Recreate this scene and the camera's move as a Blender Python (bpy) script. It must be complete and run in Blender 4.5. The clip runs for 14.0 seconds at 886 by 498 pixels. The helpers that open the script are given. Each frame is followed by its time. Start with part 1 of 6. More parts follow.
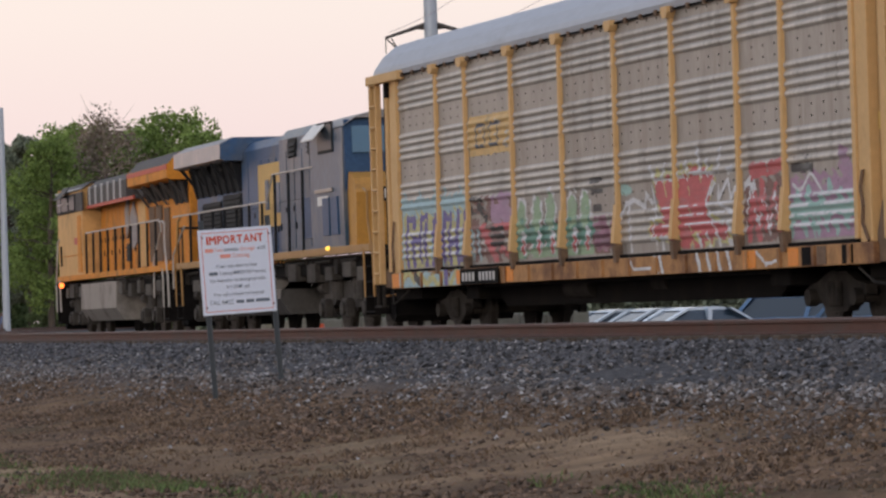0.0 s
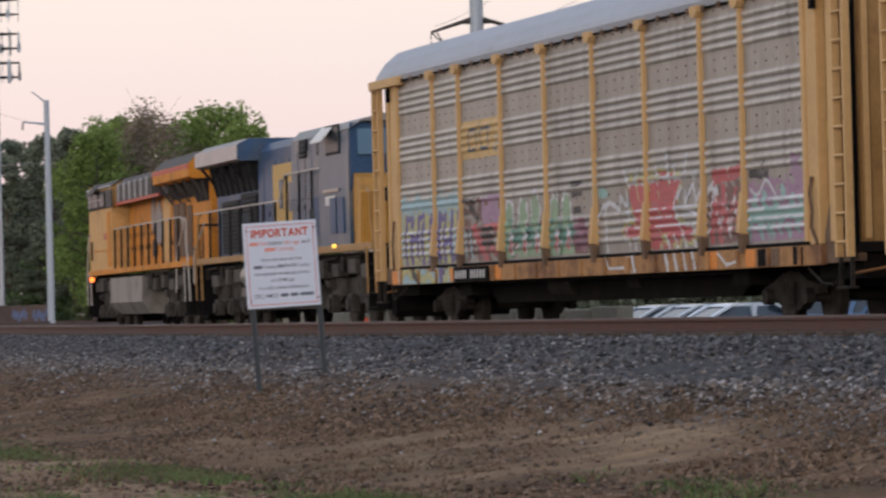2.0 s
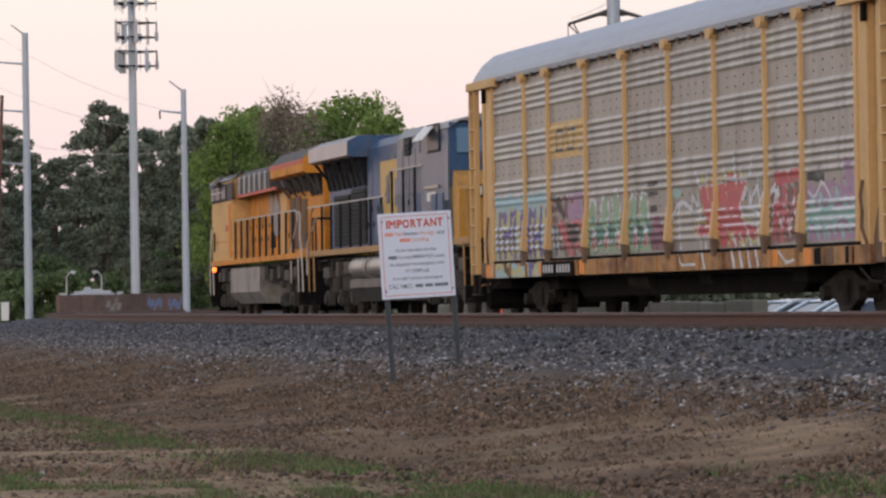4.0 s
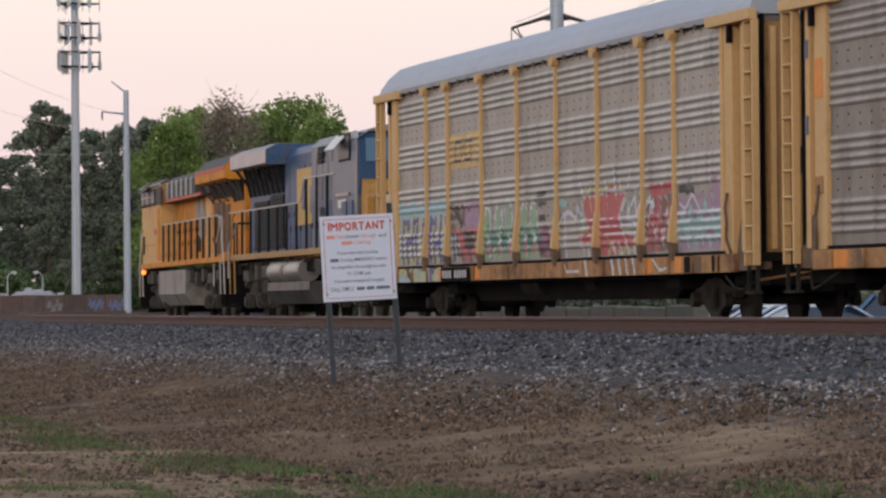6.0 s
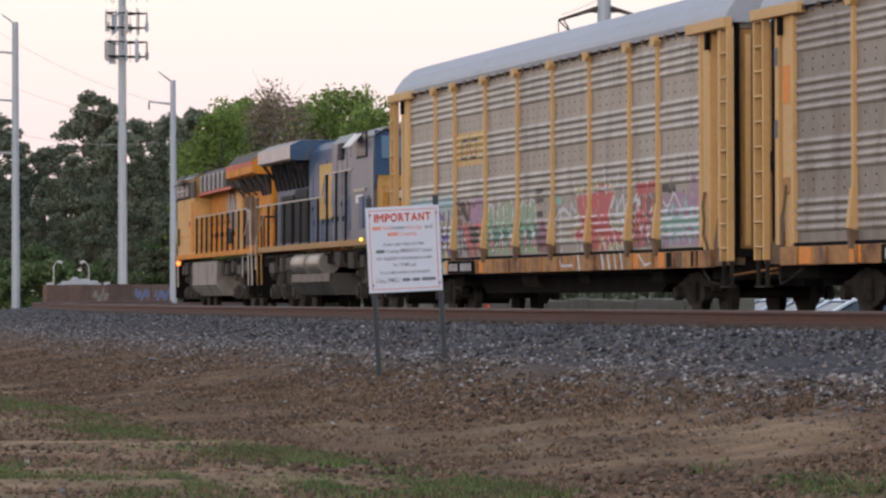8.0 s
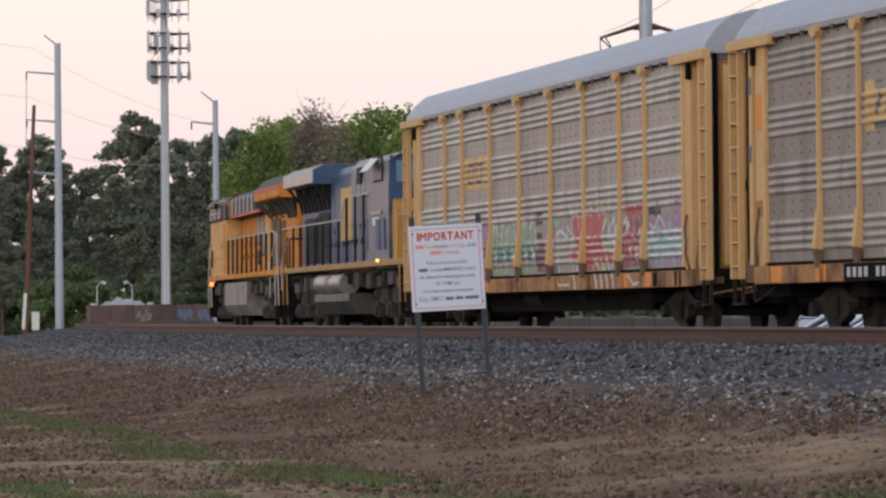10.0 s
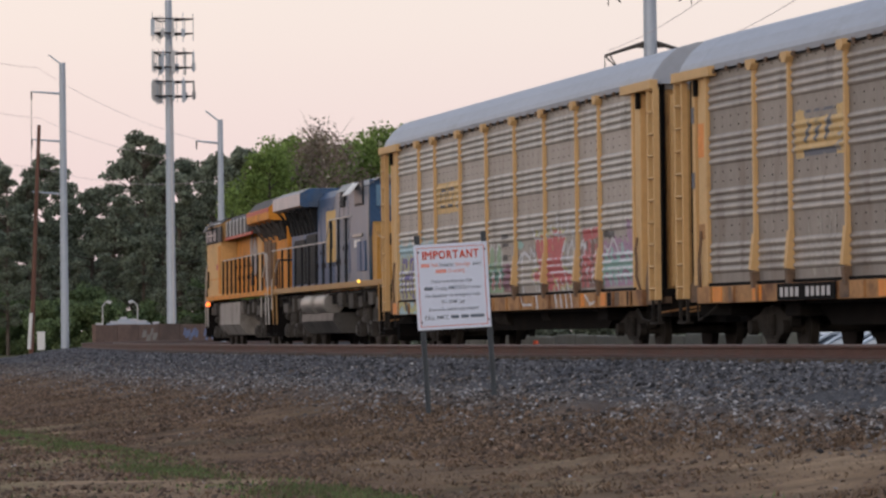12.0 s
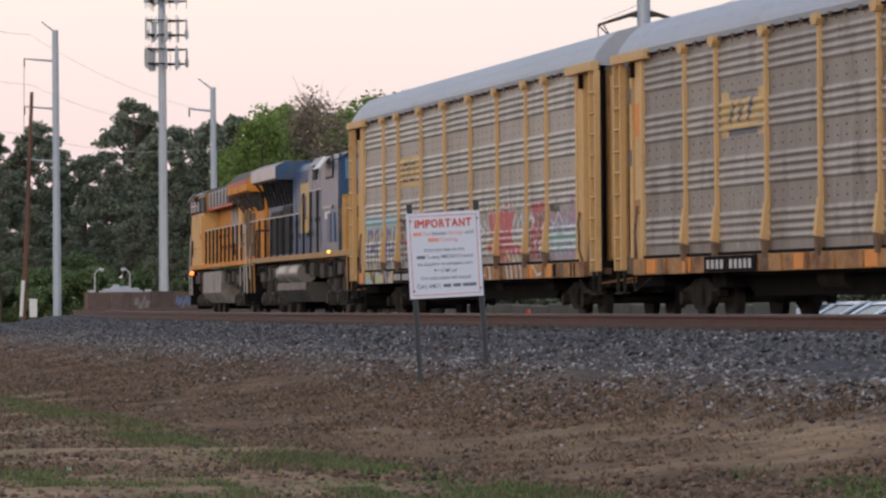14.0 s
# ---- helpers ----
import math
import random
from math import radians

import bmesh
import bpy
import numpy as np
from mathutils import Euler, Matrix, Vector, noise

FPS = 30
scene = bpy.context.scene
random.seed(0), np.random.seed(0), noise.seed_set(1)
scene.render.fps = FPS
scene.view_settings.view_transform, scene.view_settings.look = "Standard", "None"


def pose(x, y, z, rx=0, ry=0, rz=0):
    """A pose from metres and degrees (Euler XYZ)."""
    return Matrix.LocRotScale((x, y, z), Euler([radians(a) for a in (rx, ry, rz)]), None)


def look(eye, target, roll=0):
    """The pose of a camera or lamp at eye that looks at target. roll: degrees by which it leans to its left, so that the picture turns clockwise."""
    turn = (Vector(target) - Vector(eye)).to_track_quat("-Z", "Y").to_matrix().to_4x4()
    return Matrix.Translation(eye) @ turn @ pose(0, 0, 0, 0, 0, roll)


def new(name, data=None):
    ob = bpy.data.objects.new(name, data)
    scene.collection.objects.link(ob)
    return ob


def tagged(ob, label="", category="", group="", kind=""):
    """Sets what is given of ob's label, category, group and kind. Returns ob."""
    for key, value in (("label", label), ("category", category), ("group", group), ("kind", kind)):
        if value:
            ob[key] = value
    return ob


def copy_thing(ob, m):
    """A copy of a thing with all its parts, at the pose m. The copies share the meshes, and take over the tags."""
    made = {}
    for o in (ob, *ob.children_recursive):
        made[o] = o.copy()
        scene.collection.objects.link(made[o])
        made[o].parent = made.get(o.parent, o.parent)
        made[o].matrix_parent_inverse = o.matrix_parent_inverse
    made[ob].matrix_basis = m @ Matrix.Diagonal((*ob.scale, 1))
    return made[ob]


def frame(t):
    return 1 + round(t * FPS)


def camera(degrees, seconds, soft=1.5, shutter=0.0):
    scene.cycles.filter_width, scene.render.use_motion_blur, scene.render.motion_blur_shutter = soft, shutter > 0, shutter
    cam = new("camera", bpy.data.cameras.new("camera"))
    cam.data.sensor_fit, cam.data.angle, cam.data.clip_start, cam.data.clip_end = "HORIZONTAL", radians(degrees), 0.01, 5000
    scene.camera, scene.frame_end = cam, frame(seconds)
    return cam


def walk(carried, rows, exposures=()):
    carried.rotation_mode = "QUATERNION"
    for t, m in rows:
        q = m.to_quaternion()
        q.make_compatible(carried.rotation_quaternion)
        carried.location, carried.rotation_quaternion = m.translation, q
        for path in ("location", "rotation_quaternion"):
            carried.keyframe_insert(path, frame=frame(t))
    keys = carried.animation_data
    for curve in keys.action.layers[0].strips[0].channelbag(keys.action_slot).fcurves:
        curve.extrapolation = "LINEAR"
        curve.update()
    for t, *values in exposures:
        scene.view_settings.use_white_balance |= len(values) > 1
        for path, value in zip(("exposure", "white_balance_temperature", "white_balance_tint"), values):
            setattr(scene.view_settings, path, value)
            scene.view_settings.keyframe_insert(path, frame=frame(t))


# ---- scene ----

# ============ camera ============
CURVE, REACH, SIDE = 0.00114947, 100.0, 19.7187   # the railway's bend, where it runs parallel to x, its distance there

cam = camera(12.687, 14.0, soft=2.45, shutter=0.4)
AIM = [(0.0, 14.086, 0.913, -1.766), (0.5, 13.898, 0.929, -1.562), (1.0, 13.877, 0.905, -1.324), (1.5, 13.87, 0.854, -1.481),
       (2.0, 13.444, 0.853, -1.453), (2.5, 11.786, 0.335, -1.213), (2.7, 11.528, 0.08, -1.295), (4.8, 11.559, 1.185, -0.813),
       (5.0, 11.6, 1.232, -0.861), (5.5, 12.355, 1.196, -0.517), (6.0, 12.341, 0.806, -0.521), (6.5, 12.294, 0.714, -0.14),
       (7.0, 12.131, 0.644, -0.097), (7.5, 11.9, 0.641, -0.246), (8.0, 11.681, 0.69, -0.193), (8.2, 11.592, 0.714, -0.194),
       (10.5, 10.905, 1.009, -0.656), (11.0, 10.8, 1.072, -0.801), (11.5, 10.853, 1.3, -0.549), (12.0, 10.992, 1.225, -0.691),
       (12.5, 11.074, 0.953, -0.637), (13.0, 11.109, 0.845, -0.747), (13.5, 11.081, 0.795, -0.631), (14.0, 11.096, 0.774, -0.49)]


def aimed(a, b, roll):
    a, b = radians(a), radians(b)
    return look((0, 0, 0), (-100 * math.cos(a) * math.cos(b), 100 * math.sin(a) * math.cos(b), 100 * math.sin(b)), roll)


walk(cam, [(t, aimed(a, b, c)) for t, a, b, c in AIM],
     exposures=[(0.0, -0.05), (2.0, -0.04), (2.5, 0.03), (5.0, 0.04), (5.5, -0.04), (7.0, 0.06), (8.0, 0.16), (10.5, 0.04), (11.0, 0.07), (12.0, -0.13), (12.5, -0.14), (13.0, -0.04), (14.0, 0.02)])

# ============ light: a pale dusk sky, the sun just gone ============
world = bpy.data.worlds.new("dusk_sky")
scene.world = world
world.use_nodes = True
wn, wl = world.node_tree.nodes, world.node_tree.links
wn.clear()
w_out, w_bg = wn.new("ShaderNodeOutputWorld"), wn.new("ShaderNodeBackground")
w_sky = wn.new("ShaderNodeTexSky")
w_sky.sky_type, w_sky.sun_disc = "NISHITA", False
w_sky.sun_elevation, w_sky.sun_rotation = radians(4), radians(250)
w_sky.air_density, w_sky.dust_density = 1.5, 3.0
w_co, w_sep = wn.new("ShaderNodeTexCoord"), wn.new("ShaderNodeSeparateXYZ")
w_ramp = wn.new("ShaderNodeValToRGB")
stops = [(0.0, (0.90, 0.73, 0.77)), (0.03, (0.99, 0.79, 0.80)), (0.075, (1.05, 0.92, 0.87)), (0.13, (1.08, 1.00, 0.92)),
         (0.35, (0.78, 0.83, 0.94)), (1.0, (0.44, 0.54, 0.78))]
for k, (at, col) in enumerate(stops):
    el = w_ramp.color_ramp.elements[k] if k < 2 else w_ramp.color_ramp.elements.new(at)
    el.position, el.color = at, (*col, 1)
w_scale, w_mix = wn.new("ShaderNodeMix"), wn.new("ShaderNodeMix")
for m in (w_scale, w_mix):
    m.data_type = "RGBA"
w_scale.blend_type = "MULTIPLY"
w_scale.inputs[0].default_value = 1.0
w_scale.inputs[7].default_value = (0.12, 0.12, 0.12, 1)
w_mix.inputs[0].default_value = 0.93
wl.new(w_co.outputs["Generated"], w_sep.inputs[0])
wl.new(w_sep.outputs["Z"], w_ramp.inputs[0])
wl.new(w_sky.outputs[0], w_scale.inputs[6])
wl.new(w_scale.outputs[2], w_mix.inputs[6])
wl.new(w_ramp.outputs[0], w_mix.inputs[7])
wl.new(w_mix.outputs[2], w_bg.inputs[0])
wl.new(w_bg.outputs[0], w_out.inputs[0])
w_bg.inputs[1].default_value = 1.0
sun = new("sun", bpy.data.lights.new("sun", "SUN"))
sun.data.energy, sun.data.angle, sun.data.color = 0.75, radians(14), (1.0, 0.86, 0.74)
sun.matrix_world = look((60, -60, 24), (-60, 20, 0))

# ============ materials ============


def material(name, base, rough=0.7, metal=0.0, vary=0.15, scale=6.0, bump=0.0, fine=60.0, dirt=None, dirt_at=0.55, random_obj=0.0, island=0.0, stretch=(1, 1, 1), spec=0.5, crest_light=0.0):
    """A surface with variation at two scales, optional dirt in patches, and fine relief."""
    mat = bpy.data.materials.new(name)
    mat.use_nodes = True
    n, l = mat.node_tree.nodes, mat.node_tree.links
    b = n["Principled BSDF"]
    b.inputs["Roughness"].default_value, b.inputs["Metallic"].default_value = rough, metal
    b.inputs["Specular IOR Level"].default_value = spec
    co, mp = n.new("ShaderNodeTexCoord"), n.new("ShaderNodeMapping")
    mp.inputs["Scale"].default_value = stretch
    l.new(co.outputs["Object"], mp.inputs[0])
    big, small = n.new("ShaderNodeTexNoise"), n.new("ShaderNodeTexNoise")
    big.inputs["Scale"].default_value, small.inputs["Scale"].default_value = scale, fine
    big.inputs["Detail"].default_value, small.inputs["Detail"].default_value = 5, 3
    l.new(mp.outputs[0], big.inputs["Vector"])
    l.new(mp.outputs[0], small.inputs["Vector"])
    add = n.new("ShaderNodeMath")
    add.operation = "ADD"
    l.new(big.outputs[0], add.inputs[0])
    l.new(small.outputs[0], add.inputs[1])
    rng = n.new("ShaderNodeMapRange")
    rng.inputs[1].default_value, rng.inputs[2].default_value = 0.6, 1.4
    rng.inputs[3].default_value, rng.inputs[4].default_value = 1 - vary, 1 + vary
    l.new(add.outputs[0], rng.inputs[0])
    value = rng.outputs[0]
    if random_obj or island:
        src = n.new("ShaderNodeObjectInfo").outputs["Random"] if random_obj else n.new("ShaderNodeNewGeometry").outputs["Random Per Island"]
        r2 = n.new("ShaderNodeMapRange")
        a = random_obj or island
        r2.inputs[3].default_value, r2.inputs[4].default_value = 1 - a, 1 + a
        l.new(src, r2.inputs[0])
        mul = n.new("ShaderNodeMath")
        mul.operation = "MULTIPLY"
        l.new(value, mul.inputs[0])
        l.new(r2.outputs[0], mul.inputs[1])
        value = mul.outputs[0]
    # rib tops scaled paler: their sky highlight is put into the colour
    if crest_light:
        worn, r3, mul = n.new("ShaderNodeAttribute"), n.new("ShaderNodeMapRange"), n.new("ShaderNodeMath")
        worn.attribute_name, mul.operation = "crest_light", "MULTIPLY"
        r3.inputs[3].default_value, r3.inputs[4].default_value = 1.0, 1.0 + crest_light
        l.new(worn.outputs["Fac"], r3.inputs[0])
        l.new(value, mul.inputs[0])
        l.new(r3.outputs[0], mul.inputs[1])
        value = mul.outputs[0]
    tint = n.new("ShaderNodeVectorMath")
    tint.operation = "SCALE"
    tint.inputs[0].default_value = base
    l.new(value, tint.inputs["Scale"])
    colour = tint.outputs[0]
    if dirt:
        d = n.new("ShaderNodeTexNoise")
        d.inputs["Scale"].default_value, d.inputs["Detail"].default_value, d.inputs["Roughness"].default_value = scale * 0.6, 8, 0.65
        l.new(mp.outputs[0], d.inputs["Vector"])
        dr = n.new("ShaderNodeMapRange")
        dr.inputs[1].default_value, dr.inputs[2].default_value = dirt_at - 0.06, dirt_at + 0.12
        l.new(d.outputs[0], dr.inputs[0])
        mx = n.new("ShaderNodeMix")
        mx.data_type = "RGBA"
        mx.inputs[7].default_value = (*dirt, 1)
        l.new(dr.outputs[0], mx.inputs[0])
        l.new(colour, mx.inputs[6])
        colour = mx.outputs[2]
    l.new(colour, b.inputs["Base Color"])
    if bump:
        bp = n.new("ShaderNodeBump")
        bp.inputs["Strength"].default_value, bp.inputs["Distance"].default_value = bump, 0.02
        l.new(small.outputs[0], bp.inputs["Height"])
        l.new(bp.outputs[0], b.inputs["Normal"])
    return mat


def leaf(name, base, island, thin=0.45):
    """A leaf surface through which a share of the light passes."""
    mat = material(name, base, 0.8, 0, 0.3, 0.3, island=island, spec=0.2)
    n, l = mat.node_tree.nodes, mat.node_tree.links
    b, tr, mx = n["Principled BSDF"], n.new("ShaderNodeBsdfTranslucent"), n.new("ShaderNodeMixShader")
    l.new(b.inputs["Base Color"].links[0].from_socket, tr.inputs[0])
    mx.inputs[0].default_value = thin
    l.new(b.outputs[0], mx.inputs[1])
    l.new(tr.outputs[0], mx.inputs[2])
    l.new(mx.outputs[0], n["Material Output"].inputs[0])
    return mat


def glow(name, colour, strength):
    mat = bpy.data.materials.new(name)
    mat.use_nodes = True
    b = mat.node_tree.nodes["Principled BSDF"]
    b.inputs["Base Color"].default_value = (*colour, 1)
    b.inputs["Emission Color"].default_value = (*colour, 1)
    b.inputs["Emission Strength"].default_value = strength
    return mat


GALV = material("galvanised_sheet", (0.325, 0.302, 0.277), 0.45, 0.3, 0.22, 1.6, 0.0, 9.0, dirt=(0.24, 0.207, 0.178), dirt_at=0.58, random_obj=0.10, stretch=(1.8, 1, 0.4), crest_light=0.75)
ROOF = material("roof_sheet", (0.40, 0.425, 0.475), 0.55, 0.3, 0.08, 0.6, 0.0, 7.0, dirt=(0.25, 0.24, 0.23), dirt_at=0.68, stretch=(0.4, 1, 1))
YELLOW = material("faded_yellow_paint", (0.62, 0.39, 0.172), 0.6, 0, 0.10, 1.2, 0.0, 10.0, dirt=(0.36, 0.20, 0.08), dirt_at=0.66)
SILL = material("rusted_yellow_paint", (0.40, 0.205, 0.08), 0.75, 0, 0.3, 2.2, 0.1, 12.0, dirt=(0.15, 0.065, 0.03), dirt_at=0.52)
BLACK = material("grimy_black_steel", (0.009, 0.008, 0.008), 0.9, 0, 0.35, 3.0, 0.1, 20.0, dirt=(0.015, 0.012, 0.010), dirt_at=0.58, spec=0.1)
TRUCK = material("dusty_cast_steel", (0.036, 0.031, 0.027), 0.8, 0.1, 0.35, 5.0, 0.1, 24.0, dirt=(0.016, 0.014, 0.013), dirt_at=0.5, spec=0.15)
WHEEL = material("worn_wheel_steel", (0.035, 0.030, 0.026), 0.6, 0.2, 0.3, 8.0, 0.0, 30.0, spec=0.15)
UPCAB = material("pale_locomotive_yellow", (0.66, 0.385, 0.15), 0.6, 0, 0.12, 1.5, 0.0, 12.0, dirt=(0.42, 0.24, 0.09), dirt_at=0.60, spec=0.25)
UPHOOD = material("locomotive_orange_yellow", (0.66, 0.255, 0.036), 0.6, 0, 0.18, 1.5, 0.0, 12.0, dirt=(0.30, 0.14, 0.045), dirt_at=0.57, spec=0.15)
UPGREY = material("locomotive_grey", (0.075, 0.070, 0.070), 0.6, 0, 0.25, 2.0, 0.0, 14.0, spec=0.15)
RED = material("red_stripe", (0.50, 0.055, 0.025), 0.5, 0, 0.15, 3.0)
BLUE = material("locomotive_dark_blue", (0.050, 0.095, 0.180), 0.36, 0.0, 0.25, 1.3, 0.0, 12.0, dirt=(0.11, 0.125, 0.15), dirt_at=0.60, spec=0.05)
BLUEGREY = material("dusty_blue_grey", (0.052, 0.096, 0.150), 0.30, 0.0, 0.35, 1.2, 0.0, 10.0, dirt=(0.185, 0.182, 0.178), dirt_at=0.57, stretch=(1, 1, 0.45), spec=0.10)
GOLD = material("locomotive_gold", (0.55, 0.34, 0.085), 0.5, 0, 0.12, 3.0)
LOUVRE = material("dark_louvre", (0.022, 0.023, 0.026), 0.6, 0.0, 0.3, 5.0, spec=0.1)
GLASS = material("dark_window_glass", (0.02, 0.03, 0.04), 0.3, 0.0, 0.1, 1.0, spec=0.08)
TANK = material("grey_tank_paint", (0.245, 0.225, 0.205), 0.55, 0.1, 0.15, 2.0, 0.0, 15.0, dirt=(0.10, 0.085, 0.07), dirt_at=0.58)
CHROME = material("aluminium_tank", (0.33, 0.31, 0.29), 0.4, 0.6, 0.15, 4.0)
WHITE = material("white_paint", (0.72, 0.71, 0.68), 0.6, 0, 0.08, 4.0)
RAILMAT = material("rusty_rail_steel", (0.088, 0.037, 0.026), 0.75, 0.1, 0.25, 3.0, 0.1, 30.0, dirt=(0.07, 0.045, 0.036), dirt_at=0.55)
HEADMAT = material("rail_head_steel", (0.145, 0.095, 0.080), 0.6, 0.3, 0.2, 4.0)
TIE = material("old_sleeper_wood", (0.08, 0.06, 0.045), 0.9, 0, 0.3, 6.0, 0.3, 40.0, random_obj=0.2)
STONE = material("ballast_stone", (0.084, 0.083, 0.090), 0.9, 0, 0.2, 6.0, 0.0, 40.0, island=0.85)
MIDSTONE = material("dusty_ballast_stone", (0.120, 0.103, 0.094), 0.9, 0, 0.2, 6.0, 0.0, 40.0, island=0.85)
PALE = material("pale_stone", (0.28, 0.27, 0.27), 0.9, 0, 0.2, 6.0, 0.0, 40.0, island=0.5)
CLOD = material("brown_earth_clod", (0.140, 0.093, 0.064), 0.95, 0, 0.3, 2.0, 0.0, 30.0, island=0.7)
DIRTSTONE = material("dusty_pebble", (0.175, 0.13, 0.10), 0.9, 0, 0.2, 6.0, 0.0, 40.0, island=0.6)
GRASS = material("green_grass", (0.098, 0.138, 0.046), 0.8, 0, 0.4, 1.2, island=0.6)
DRY = material("dry_weed", (0.160, 0.110, 0.074), 0.9, 0, 0.3, 1.0, island=0.6)
SIGNW = material("white_sign_sheet", (0.62, 0.67, 0.79), 0.45, 0, 0.03, 3.0)
SIGNR = material("sign_red_ink", (0.62, 0.07, 0.025), 0.5, 0, 0.05, 3.0)
SIGNP = material("sign_faded_red_ink", (0.75, 0.30, 0.25), 0.5, 0, 0.05, 3.0)
SIGNK = material("sign_dark_ink", (0.13, 0.16, 0.21), 0.5, 0, 0.05, 3.0)
POSTM = material("galvanised_post", (0.055, 0.066, 0.078), 0.55, 0.3, 0.2, 8.0)
POLE = material("galvanised_pole", (0.40, 0.44, 0.50), 0.5, 0.3, 0.08, 0.6, 0.0, 4.0)
WOODPOLE = material("red_brown_pole", (0.14, 0.065, 0.045), 0.85, 0, 0.25, 1.0)
CONCRETE = material("weathered_concrete", (0.20, 0.185, 0.145), 0.9, 0, 0.2, 0.5, 0.1, 6.0, dirt=(0.17, 0.16, 0.11), dirt_at=0.55)
BROWNWALL = material("brown_concrete_wall", (0.16, 0.105, 0.085), 0.9, 0, 0.25, 0.25, 0.0, 3.0, dirt=(0.09, 0.065, 0.055), dirt_at=0.55)
BARK = material("tree_bark", (0.09, 0.07, 0.055), 0.9, 0, 0.3, 1.0)
BUSHLEAF = leaf("bush_leaf", (0.18, 0.24, 0.115), 0.5)
PINE = leaf("pine_leaf", (0.215, 0.240, 0.175), 0.6)
LEAF = leaf("spring_leaf", (0.215, 0.29, 0.085), 0.45)
TWIG = material("bare_twig", (0.25, 0.195, 0.15), 0.9, 0, 0.3, 0.3, island=0.4)
ORANGE = material("orange_plastic", (0.75, 0.10, 0.03), 0.5, 0, 0.05, 3.0)
WIRE = material("cable", (0.55, 0.46, 0.48), 0.6, 0, 0.05, 3.0)
ANTENNA = material("antenna_white", (0.50, 0.49, 0.49), 0.5, 0, 0.1, 1.0)
AMBER = glow("amber_lamp", (1.0, 0.22, 0.04), 2.6)
STEPGLOW = glow("yellow_step_lamp", (1.0, 0.62, 0.10), 1.3)

GOLDFADE = material("faded_gold_plate", (0.60, 0.405, 0.175), 0.6, 0, 0.2, 3.0, 0.0, 15.0, dirt=(0.36, 0.27, 0.15), dirt_at=0.6)
MARKDARK = material("faded_blue_mark", (0.13, 0.14, 0.17), 0.6, 0, 0.2, 5.0)
# wing blue painted paler, the sky's reflection put into the colour
BLUEWING = material("sky_pale_wing_blue", (0.20, 0.22, 0.25), 0.3, 0.0, 0.2, 1.5, 0.0, 10.0, dirt=(0.36, 0.34, 0.33), dirt_at=0.52, spec=0.6)
# darker copy of the post yellow: shade at the wagon ends painted in
SHADEYELLOW = material("shaded_end_yellow", (0.38, 0.22, 0.08), 0.65, 0, 0.2, 1.6, 0.0, 12.0, dirt=(0.20, 0.10, 0.045), dirt_at=0.60)
GOLDNOSE = material("locomotive_gold_nose", (0.52, 0.26, 0.05), 0.55, 0, 0.18, 2.0, 0.0, 10.0, dirt=(0.20, 0.11, 0.04), dirt_at=0.58)
PAINTB = material("blue_wall_paint", (0.16, 0.20, 0.33), 0.8, 0, 0.15, 1.0)
CARPAINT = material("pale_car_paint", (0.50, 0.56, 0.62), 0.25, 0.2, 0.05, 1.0, random_obj=0.45)
CARGLASS = material("car_glass", (0.03, 0.05, 0.075), 0.05, 0.0, 0.1, 1.0, spec=0.8)
VANPAINT = material("blue_grey_van_paint", (0.13, 0.24, 0.42), 0.3, 0.1, 0.05, 1.0, random_obj=0.3)
GALV2 = material("dirty_galvanised_sheet", (0.262, 0.234, 0.210), 0.5, 0.25, 0.22, 1.3, 0.0, 9.0, dirt=(0.165, 0.13, 0.108), dirt_at=0.57, random_obj=0.10, stretch=(1.5, 1, 0.45), crest_light=0.75)
REFLECT = material("orange_reflective_patch", (0.72, 0.24, 0.03), 0.5, 0, 0.15, 5.0)
# tinted glass, with the sky's reflection put into its base colour
SCREEN = material("tinted_sky_windscreen", (0.14, 0.25, 0.36), 0.12, 0.0, 0.1, 1.0, spec=0.6)
TANEDGE = material("tan_walkway_edge", (0.38, 0.21, 0.075), 0.6, 0, 0.2, 2.0)
FOOT = material("rust_brown_grime", (0.17, 0.105, 0.065), 0.8, 0, 0.3, 3.0, 0.0, 14.0, dirt=(0.08, 0.055, 0.04), dirt_at=0.55)
TRUCKL = material("dusty_grey_running_gear", (0.066, 0.059, 0.053), 0.75, 0.1, 0.4, 4.0, 0.1, 20.0, dirt=(0.035, 0.030, 0.027), dirt_at=0.54, spec=0.2)
GEARM = material("dusty_equipment_grey", (0.095, 0.085, 0.076), 0.7, 0.1, 0.3, 4.0, 0.0, 16.0, dirt=(0.05, 0.044, 0.04), dirt_at=0.54, spec=0.2)
ROOFGREY = material("pale_dusty_roof", (0.30, 0.29, 0.285), 0.55, 0.1, 0.15, 1.5, 0.0, 12.0, dirt=(0.17, 0.16, 0.155), dirt_at=0.6)
RAILGREY = material("dusty_pale_rail_paint", (0.50, 0.46, 0.42), 0.6, 0, 0.15, 4.0)
BADGE = material("worn_badge_grey", (0.30, 0.27, 0.27), 0.6, 0, 0.3, 4.0, 0.0, 16.0, dirt=(0.42, 0.24, 0.12), dirt_at=0.58)
DARKTANK = material("dark_tank_steel", (0.085, 0.08, 0.075), 0.5, 0.1, 0.25, 2.0, 0.0, 12.0, dirt=(0.03, 0.028, 0.026), dirt_at=0.52, spec=0.3)

# ============ small builders ============


